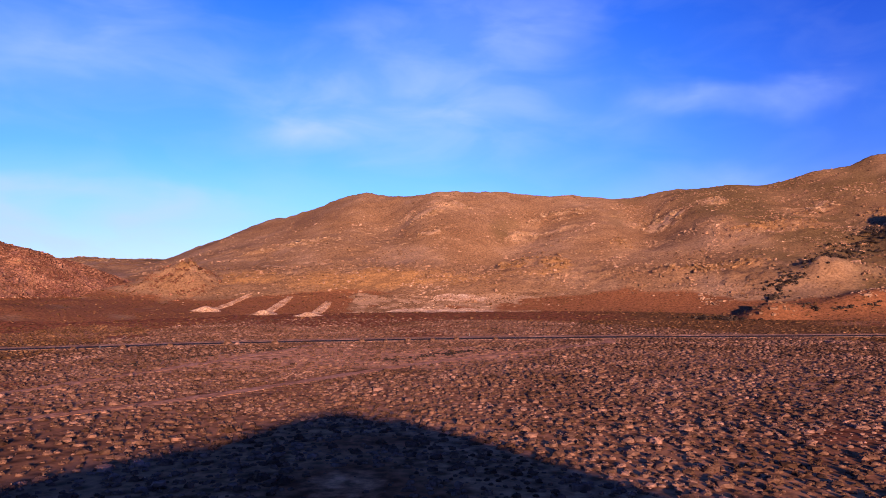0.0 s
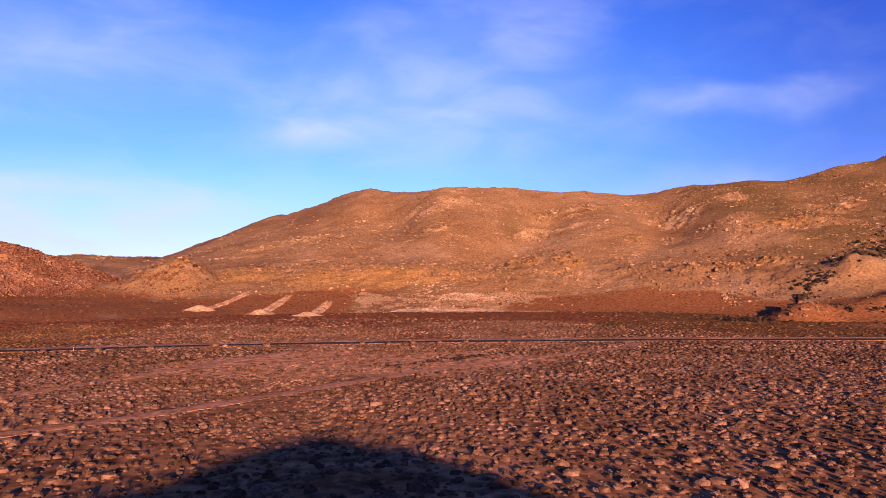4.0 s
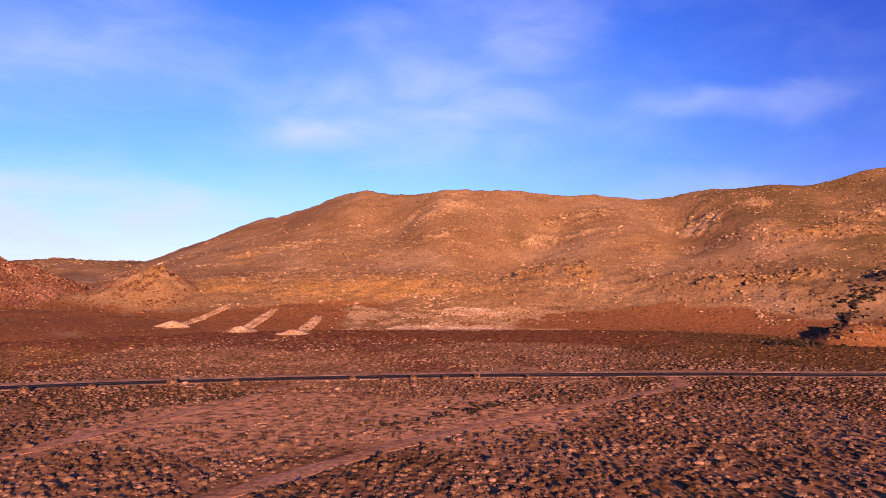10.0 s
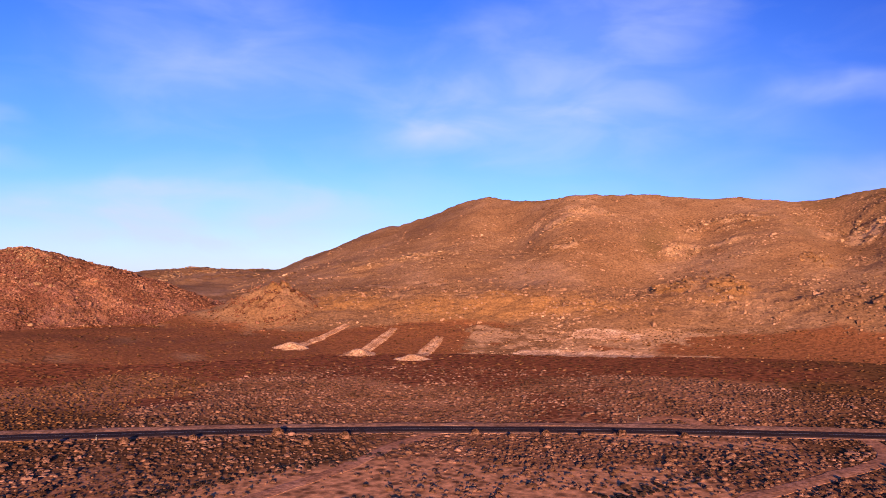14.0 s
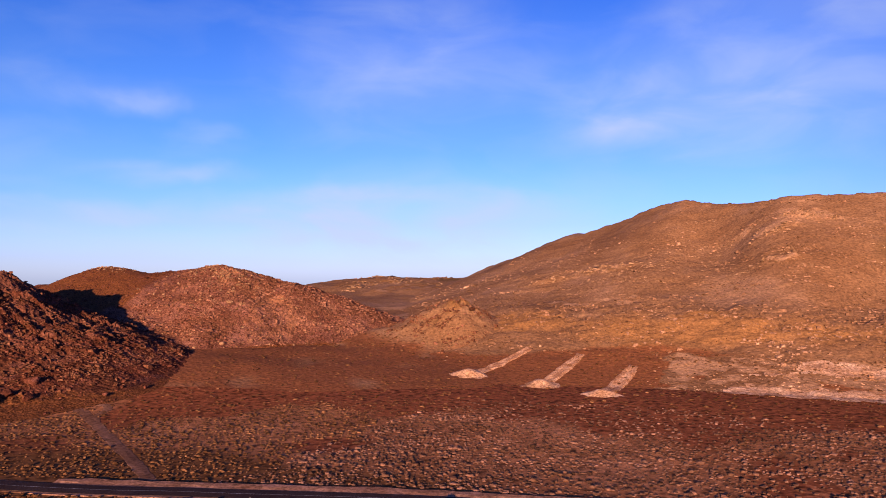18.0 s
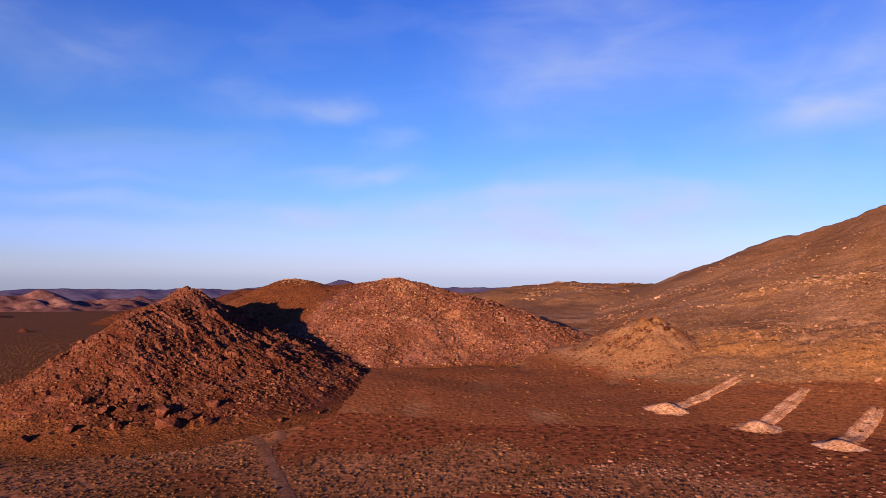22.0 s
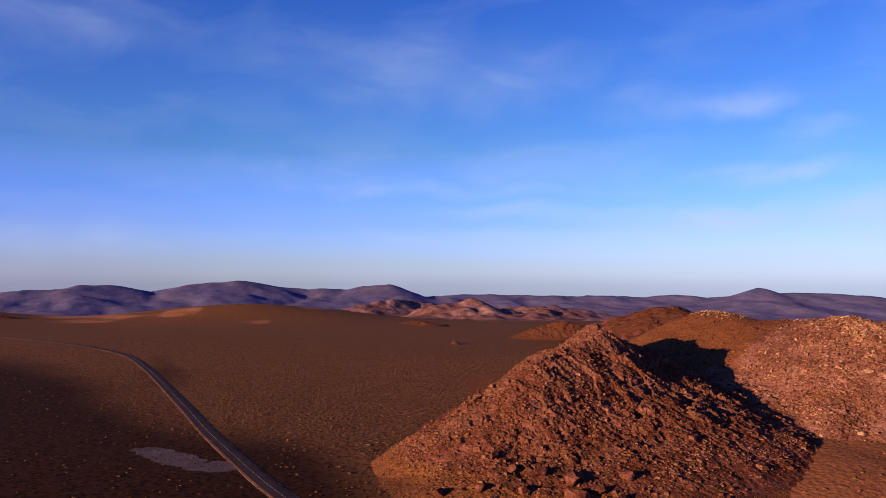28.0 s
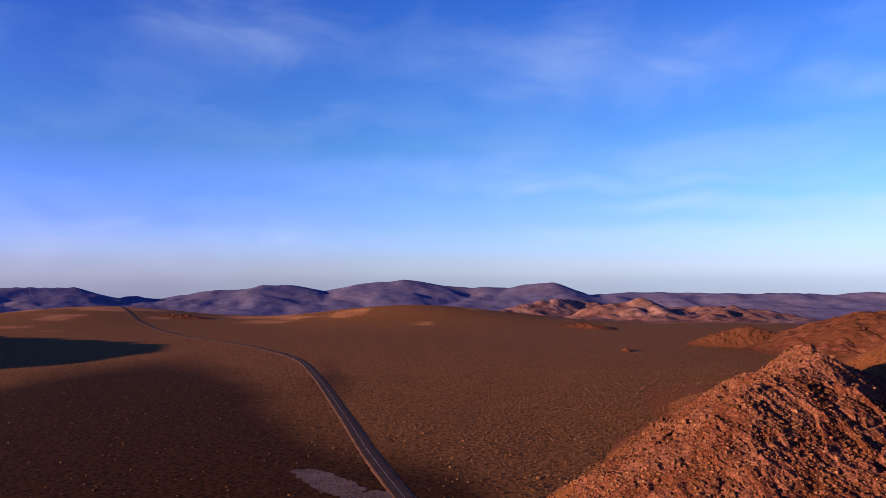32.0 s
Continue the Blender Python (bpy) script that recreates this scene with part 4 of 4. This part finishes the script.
def lone_boulder(k, x, y, size, label):
    """A single great boulder, sunk a little into the ground."""
    V, F = BIG_ROCKS[k % 4]
    V = V * np.array([1.15, 0.95, 1.0])
    V = V * (1 + 0.10 * (fbm(V[:, 0] * 4 + k, V[:, 1] * 4 + V[:, 2] * 3, 3)))[:, None]
    ob = mesh_object("boulder", V * size, F, M_BOULDER, False)
    at = (np.array([float(x)]), np.array([float(y)]))
    ob.location = (x, y, float(max(first_hill_h(*at)[0], ground_h(*at)[0])) + 0.16 * size)
    ob.rotation_euler = (0.2 * math.sin(k), 0.2 * math.cos(2 * k), 1.7 * k)
    return tagged(ob, label, "boulder", "great boulders at the foot of the pointed hill")


for k, (bx, by, size) in enumerate(((-229, 236, 6.4), (-236, 230, 5.6), (-221.5, 233, 7.4), (-246, 202, 5.0), (-240, 212, 4.2), (-252, 222, 4.8), (-222, 240, 5.0), (-232, 222, 4.6), (-224, 250, 4.6), (-243, 224, 5.0), (-216, 243, 4.4))):
    lone_boulder(k, bx, by, size, "great rounded red-brown boulder on the rocky slope")
for k, (bx, by, size) in enumerate(((-236, 180, 3.6), (-228, 186, 2.4), (-205, 262, 2.2), (-203, 277, 2.6))):
    lone_boulder(k + 2, bx, by, size, "single red-brown boulder lying out on the plain")

h2 = above(second_hill_h)
P = drop(14000, (-420, -195, 315, 440), second_hill_h, lambda x, y: smooth(0.5, 6, h2(x, y)) * (0.2 + 0.8 * smooth(-0.15, 0.35, fbm(x / 18, y / 18, 3))) * smooth(-400, -300, x + 0.5 * (y - 380)))
near = np.argsort(np.hypot(P[:, 0] + 235, P[:, 1] - 380))[:1200]
big = near[:: len(near) // 240][:240]
pieces("boulder", ROCKS, P[big], RNG.uniform(0.8, 2.0, len(big)), M_BOULDER, second_hill)
rest = np.setdiff1d(np.arange(len(P)), big)
tagged(scatter("boulders", SMALL_ROCKS, P[rest], RNG.gamma(2.0, 0.28, len(rest)) + 0.4, M_BOULDER, second_hill), kind="stuff")
P = drop(40000, (-330, -165, 335, 440), second_hill_h, lambda x, y: smooth(5, 12, h2(x, y)) * smooth(-310, -235, x + 0.3 * (y - 380)) * (0.3 + 0.7 * smooth(-0.15, 0.25, fbm(x / 8, y / 8, 3))))
tagged(scatter("blocks", BLOCKS, P, RNG.gamma(2.0, 0.24, len(P)) + 0.3, M_BLOCK_PINK, second_hill, squash=(1.35, 1, 0.7)), kind="stuff")

P = drop(16000, (-375, -200, 325, 400), second_hill_h, lambda x, y: np.clip(0.9 * bell(x, y, -344, 383, 12, 6) + 0.95 * bell(x, y, -262, 382, 13, 7) + 0.05 * smooth(-320, -260, x), 0, 1))
tagged(scatter("pale_boulders", SMALL_ROCKS, P, RNG.gamma(2, 0.34, len(P)) + 0.45, M_PALE, second_hill), kind="stuff")
P = drop(9000, (-400, -220, 560, 730), saddle_h, lambda x, y: np.clip(0.8 * bell(x, y, -340, 690, 30, 10) + 0.7 * bell(x, y, -300, 650, 26, 10, 30) + 0.7 * bell(x, y, -320, 610, 12, 26, 30), 0, 1))
tagged(scatter("pale_ledges", SMALL_ROCKS, P, RNG.gamma(2, 0.55, len(P)) + 0.5, M_PALE, saddle, squash=(1.6, 1, 0.8)), kind="stuff")
hm = above(main_hill_h)


def ledge_weight(x, y):
    u = (curve(x, CREST_Y) - y) / (curve(x, CREST_Y) - curve(x, FOOT_Y))
    w = 0.9 * bell(u, u * 0, 0.7, 0, 0.1, 1) * smooth(-0.2, 0.3, fbm(x / 25, y / 25, 3)) * smooth(-190, -130, x) + 0.8 * smooth(0.22, 0.4, fbm(x / 30 + 5, y / 14, 4)) * smooth(0.0, 0.1, u)
    return w * smooth(1, 5, hm(x, y))


P = drop(42000, (-250, 340, 300, 600), main_hill_h, lambda x, y: ledge_weight(x, y) * (0.4 + 0.9 * smooth(-80, 40, x)))
tagged(scatter("boulders", BLOCKS, P, RNG.gamma(2, 0.25, len(P)) + 0.36, M_LEDGE, main_hill, squash=(1.5, 1, 0.8)), kind="stuff")
P = drop(90000, (-220, 330, 385, 575), main_hill_h, lambda x, y: (0.03 + 0.5 * strata(x, y) * (0.25 + 0.75 * smooth(-60, 60, x))) * smooth(5, 14, hm(x, y)))
tagged(scatter("blocks", BLOCKS, P, RNG.gamma(2, 0.20, len(P)) + 0.3, M_LEDGE, main_hill, squash=(1.6, 1, 0.7)), kind="stuff")
P = drop(60000, (-150, 320, 370, 550), main_hill_h, lambda x, y: outcrop(x, y) * smooth(4, 9, hm(x, y)) * smooth(-0.2, 0.25, fbm(x / 5, y / 3, 3)))
S = drop(60000, (-130, 330, 400, 560), main_hill_h, lambda x, y: 0.5 * smooth(0.22, 0.5, fbm(x / 34 + 15, y / 5, 4)) * smooth(12, 20, hm(x, y)) * smooth(-140, -60, x))
tagged(scatter("pale_stones", BLOCKS, S, RNG.gamma(2, 0.14, len(S)) + 0.3, M_PALE, main_hill, squash=(1.8, 1, 0.7)), kind="stuff")
high = P[:, 1] > 470
tagged(scatter("pale_ledges", BLOCKS, P[high], RNG.gamma(2, 0.30, high.sum()) + 0.4, M_PALE, main_hill, squash=(1.7, 1, 0.8)), kind="stuff")
tagged(scatter("ochre_ledges", BLOCKS, P[~high], RNG.gamma(2, 0.32, (~high).sum()) + 0.45, M_OCHRE, main_hill, squash=(1.6, 1, 0.8)), kind="stuff")
DARKS = [(134, 306, 9, 7, 10, 1), (128, 314, 14, 3, 10, 0.4), (183, 352, 12, 5, 25, 1), (168, 338, 12, 2.5, 50, 0.8), (232, 388, 26, 8, 30, 0.8), (262, 412, 22, 7, 30, 0.7), (190, 309, 20, 1.6, -6, 1), (172, 313, 3, 5, 0, 1)]
P = drop(26000, (90, 300, 290, 440), foot_h, lambda x, y: np.clip(sum(k * bell(x, y, a, b, ra, rb, turn) for a, b, ra, rb, turn, k in DARKS), 0, 1) * smooth(-0.35, 0.1, fbm(x / 4, y / 4, 3)))
tagged(scatter("dark_scrub", LOW_ROUGH, P, RNG.gamma(2, 0.5, len(P)) + 0.6, M_DARKROCK, main_hill), kind="stuff")
P = drop(2500, (-190, -100, 370, 440), saddle_h, lambda x, y: bell(x, y, -146, 406, 30, 20) * 0.8)
P = np.vstack([P[np.hypot(P[:, 0] + 146, P[:, 1] - 408) < 30], drop(4000, (-480, -150, 560, 780), saddle_h, lambda x, y: smooth(0.1, 0.4, fbm(x / 30, y / 30, 3)) * smooth(25, 36, saddle_h(x, y)))])
tagged(scatter("boulders", SMALL_ROCKS, P, RNG.gamma(2, 0.36, len(P)) + 0.35, M_BLOCK_PINK, saddle), kind="stuff")
P = drop(9000, (-190, -100, 370, 440), saddle_h, lambda x, y: np.clip(1.2 * bell(x, y, -146, 406, 26, 17), 0, 1) * smooth(-0.2, 0.2, fbm(x / 6, y / 5, 3)))
tagged(scatter("blocks", BLOCKS, P, RNG.gamma(2, 0.24, len(P)) + 0.3, M_BLOCK, saddle, squash=(1.4, 1, 0.8)), kind="stuff")

for kn, kh_, kx, ky, ka, kb, kt in knolls[:3]:
    P = drop(900, (kx - ka, kx + ka, ky - ka, ky + ka), kh_, lambda x, y: smooth(0.35, 0.75, bell(x, y, kx, ky, ka, kb, kt)) * smooth(-0.1, 0.3, fbm(x / 18, y / 18, 3)))
    tagged(scatter("boulders", SMALL_ROCKS, P, RNG.gamma(2, 0.7, len(P)) + 0.8, M_BOULDER, kn), kind="stuff")


# ---- diggings at the foot of the long hill ----
def digging(x0, y0, x1, y1, width, heap, label):
    """A spoil heap, with the scraped trench and its banks running up the slope behind it."""
    g = np.linspace(-1, 1, 33)
    X, Y = np.meshgrid(x0 + g * heap * 1.5, y0 + g * heap * 1.1, indexing="ij")
    r = np.hypot((X - x0) / heap, (Y - y0) / heap * 1.4)
    r = r * (1 + 0.35 * fbm(X / 4 + 3, Y / 4, 3))
    Z = foot_h(X, Y) + 0.30 * heap * (np.exp(-2.6 * r * r) - 0.16) + 0.3 * fbm(X / 2, Y / 2, 4)
    idx = np.arange(33 * 33).reshape(33, 33)
    quads = np.stack([idx[:-1, :-1], idx[1:, :-1], idx[1:, 1:], idx[:-1, 1:]], -1).reshape(-1, 4)
    ob = mesh_object("earth_mound", np.stack([X, Y, Z], -1).reshape(-1, 3), quads, M_SPOIL)
    tagged(ob, label, "spoil heap", "spoil heaps along the foot of the hill")
    n = 26
    t = np.linspace(0.12, 1, n)
    across = np.array([-1.0, -0.7, -0.45, 0.0, 0.4, 0.7, 1.0])
    bank = np.array([-0.4, 0.9, 0.5, 0.15, 0.5, 1.1, -0.4])
    dx, dy = x1 - x0, y1 - y0
    ln = math.hypot(dx, dy)
    nx, ny = dy / ln, -dx / ln
    A, Tt = np.meshgrid(across, t)
    w = width * (1 - 0.35 * Tt + 0.25 * fbm(Tt * 7 + x0, A * 0 + 3, 3))
    X, Y = x0 + dx * Tt + nx * A * w, y0 + dy * Tt + ny * A * w
    Z = foot_h(X, Y) + 0.12 + 0.28 * np.tile(bank, (n, 1)) + 0.3 * fbm(X / 1.7, Y / 1.7, 3)
    Z[-1] -= 0.9
    idx = np.arange(n * 7).reshape(n, 7)
    quads = np.stack([idx[:-1, :-1], idx[:-1, 1:], idx[1:, 1:], idx[1:, :-1]], -1).reshape(-1, 4)
    mesh_object("trench", np.stack([X, Y, Z], -1).reshape(-1, 3), quads, M_TRENCH, parent=ob)
    return ob


digging(-112, 348, -99.5, 388, 3.2, 8.8, "pale spoil heap below a scraped trench on the slope")
digging(-82, 345, -76.5, 384, 3.4, 8.4, "pale spoil heap with a broad scraped trench above it")
digging(-58.6, 335.5, -54, 375, 3.4, 7.8, "small pale spoil heap under a short scraped trench")


def quarry_keep(X, Y, Z):
    n = fbm(X / 11, Y / 6, 5, 0.65)
    w = 1.1 * smooth(-24, -16, X) * smooth(36, 28, X) * bell(Y, Y * 0, 354.5, 0, 4.2, 1) + 0.85 * bell(X, Y, 18, 378, 20, 7) + 0.5 * bell(X, Y, -20, 366, 22, 10) + 0.35 * bell(X, Y, 30, 360, 25, 6)
    return w + 0.5 * n > 0.5


quarry = sheet("quarry_floor", np.arange(-55, 62, 0.7), np.arange(342, 398, 0.7), lambda X, Y: foot_h(X, Y) + 0.22 + 0.35 * np.clip(fbm(X / 2.5, Y / 2, 4), -0.4, 1), M_SPOIL, quarry_keep)
tagged(quarry, "pale broken floor of an old quarry at the foot", "quarry", kind="structure")
P = drop(2600, (-50, 42, 346, 392), foot_h, lambda x, y: np.clip(1.0 * bell(x, y, -3, 355, 28, 4) + 0.45 * bell(x, y, -5, 370, 28, 10), 0, 1))
tagged(tagged(scatter("quarry_rubble", SMALL_ROCKS, P, RNG.gamma(2, 0.2, len(P)) + 0.25, M_SPOIL, squash=(1.4, 1, 0.7)), "pale broken rubble of an old quarry face", "rubble"), kind="stuff")


# ---- scrub ----
def far_from_lines(x, y):
    ok = np.ones(len(x), bool)
    for p, half in LINES.values():
        for k in range(0, len(p), 60):
            q = p[max(0, k - 1):k + 61]
            lo, hi = q.min(0) - 12, q.max(0) + 12
            s = np.where((x > lo[0]) & (x < hi[0]) & (y > lo[1]) & (y < hi[1]) & ok)[0]
            if len(s):
                d = np.min(np.hypot(x[s][:, None] - q[None, :, 0], y[s][:, None] - q[None, :, 1]), 1)
                ok[s[d < half + 0.9 * fbm(x[s] / 5, y[s] / 5, 2)]] = False
    return ok


def scrub(box, spacing, thin):
    xs, ys = np.arange(box[0], box[1], spacing), np.arange(box[2], box[3], spacing)
    X, Y = (a.ravel() for a in np.meshgrid(xs, ys))
    X = X + RNG.uniform(-0.5, 0.5, len(X)) * spacing
    Y = Y + RNG.uniform(-0.5, 0.5, len(Y)) * spacing
    red, sand, olive, dark = ground_zone(X, Y, X * 0)
    w = thin * (1.0 - 0.6 * smooth(0.4, 0.95, red) - 0.5 * sand) * (0.84 + 0.16 * smooth(-0.35, 0.1, fbm(X / 12, Y / 12, 3)))
    w = np.maximum(w, 0.06) * smooth(-830, -520, X) * (1 - 0.9 * smooth(0.15, 0.7, dark))
    ok = RNG.random(len(X)) < w
    X, Y = X[ok], Y[ok]
    g = ground_h(X, Y)
    ok = (first_hill_h(X, Y) < g + 0.8) & (second_hill_h(X, Y) < g + 9.0) & (main_hill_h(X, Y) < g + 9.0) & far_from_lines(X, Y)
    X, Y, g = X[ok], Y[ok], g[ok]
    z = np.maximum(g, np.where(main_hill_h(X, Y) > g, main_hill_h(X, Y), g))
    z = np.maximum(z, np.maximum(saddle_h(X, Y), second_hill_h(X, Y)))
    return np.column_stack([X, Y, z])


def inside(P, cx, cy, rx, ry):
    return ((P[:, 0] - cx) / rx) ** 2 + ((P[:, 1] - cy) / ry) ** 2 < 1


FINE = [clump(s, 12, 6) for s in range(6)]
MID = [clump(40 + s, 2, 5) for s in range(5)]
LOW = [clump(60 + s, 0, 4) for s in range(5)]
ROUGH = [clump(80 + s, 0, 4) for s in range(5)]
P = scrub((-330, 300, 10, 400), 1.18, 1.0)
nearby = inside(P, 0, 110, 95, 105)
bush_size = lambda n: np.clip(RNG.gamma(4.5, 0.165, n), 0.25, 1.8)
tagged(tagged(scatter("scrub", FINE, P[nearby], bush_size(nearby.sum()), M_SHRUB, squash=(1.05, 1.05, 0.62)), "dry tan dwarf shrubs scattered over the plain", "shrubs"), kind="stuff")
middle = ~nearby & inside(P, -40, 150, 190, 170)
outer = ~nearby & ~middle & (RNG.random(len(P)) < 0.42)
west = middle & (P[:, 0] < -105 + 12 * fbm(P[:, 0] / 30, P[:, 1] / 30, 3))
middle = middle & ~west
tagged(tagged(scatter("scrub", MID, P[middle], bush_size(middle.sum()), M_SHRUB, squash=(1.05, 1.05, 0.62)), "dry tan dwarf shrubs across the farther plain", "shrubs"), kind="stuff")
tagged(tagged(scatter("scrub", MID, P[west], bush_size(west.sum()) * 0.9, M_SHRUB_FAR, squash=(1.05, 1.05, 0.6)), "low brown dwarf shrubs below the pointed hill", "shrubs"), kind="stuff")
tagged(tagged(scatter("scrub", LOW, P[outer], bush_size(outer.sum()), M_SHRUB_FAR, squash=(1.1, 1.1, 0.6)), "low dry scrub at the edge of the plain", "shrubs"), kind="stuff")
P = np.vstack([scrub((-620, -330, -100, 430), 2.05, 0.9), scrub((-820, -620, -170, 430), 3.2, 0.8), scrub((300, 520, 60, 420), 3.4, 0.8), scrub((-330, -60, -120, 10), 3.0, 0.8)])
tagged(tagged(scatter("scrub", ROUGH, P, bush_size(len(P)) * 0.85, M_SHRUB_FAR), "sparse low scrub on the far plain", "shrubs"), kind="stuff")


# ---- roadside ----
def marker_post(x, y):
    """A white roadside marker post with its dark band."""
    z = float(ground_h(np.array([x]), np.array([y]))[0])
    post = new("marker_post")
    post.location = (x, y, z - 0.05)
    for part_name, low_end, high_end, r1, r2, mat in (("shaft", 0.0, 1.0, 0.09, 0.08, M_PAINT), ("band", 0.80, 0.92, 0.088, 0.086, M_DARKROCK), ("cap", 1.0, 1.06, 0.085, 0.05, M_PAINT)):
        bm = bmesh.new()
        bmesh.ops.create_cone(bm, cap_ends=True, segments=10, radius1=r1, radius2=r2, depth=high_end - low_end, matrix=Matrix.Translation((0, 0, (low_end + high_end) / 2)))
        me = bpy.data.meshes.new(part_name)
        bm.to_mesh(me)
        bm.free()
        me.materials.append(mat)
        new(part_name, me).parent = post
    return tagged(post, "slim white marker post beside the asphalt road", "marker post", "marker posts along the road")


for px, py in ((-95.3, 200.5), (16, 242.8), (-178, 176.5)):
    marker_post(px, py)

# rows of dark shrubs stand in for the shadow lying in the washes
WASH = [((-70, 150), (-62, 170), (-48, 187), (-36, 200)), ((-8, 162), (6, 178), (20, 193), (36, 207))]
P = []
for line in WASH:
    for (ax, ay), (bx, by) in zip(line[:-1], line[1:]):
        t = RNG.random(60)
        P.append(np.column_stack([ax + (bx - ax) * t + RNG.normal(0, 1.3, 60), ay + (by - ay) * t + RNG.normal(0, 1.3, 60)]))
P = np.vstack(P)
P = np.column_stack([P, ground_h(P[:, 0], P[:, 1])])
tagged(tagged(scatter("wash_shade_scrub", MID, P, RNG.uniform(0.5, 1.2, len(P)), M_DARKROCK, squash=(1.1, 1.1, 0.6)), "dark shrubs standing in for shadow along the dry washes", "shrubs"), kind="stuff")

BUSHES = [(-61, 212.2, 2.6), (-46, 211.5, 2.4), (-52, 205, 1.8), (-20, 221.5, 1.9), (-12, 219, 1.6), (-5, 222.5, 2.0), (3, 223, 1.7), (11, 225.5, 2.1), (24, 226.5, 1.8), (-76, 204.5, 1.9), (-88, 199, 2.1), (-101, 196, 1.7), (44, 243, 1.9), (72, 246.5, 2.2)]
for bx, by, s in BUSHES:
    V, F = clump(int(bx * 7) % 97, 160, 9)
    ob = mesh_object("shrub", V * s, F, M_SHRUB, False)
    ob.location = (bx, by, float(ground_h(np.array([bx * 1.0]), np.array([by]))[0]))
    tagged(ob, "large rounded dry shrub beside the road", "shrub", "large shrubs beside the road")

P = drop(14000, (-250, 340, 330, 520), main_hill_h, lambda x, y: smooth(5, 12, hm(x, y)) * smooth(520, 480, y) * (0.25 + 0.5 * smooth(0.0, 0.3, fbm(x / 35 + 60, y / 35, 3))))
tagged(scatter("hill_scrub", ROUGH, P, bush_size(len(P)) * 0.8, M_SHRUB_FAR, main_hill), kind="stuff")
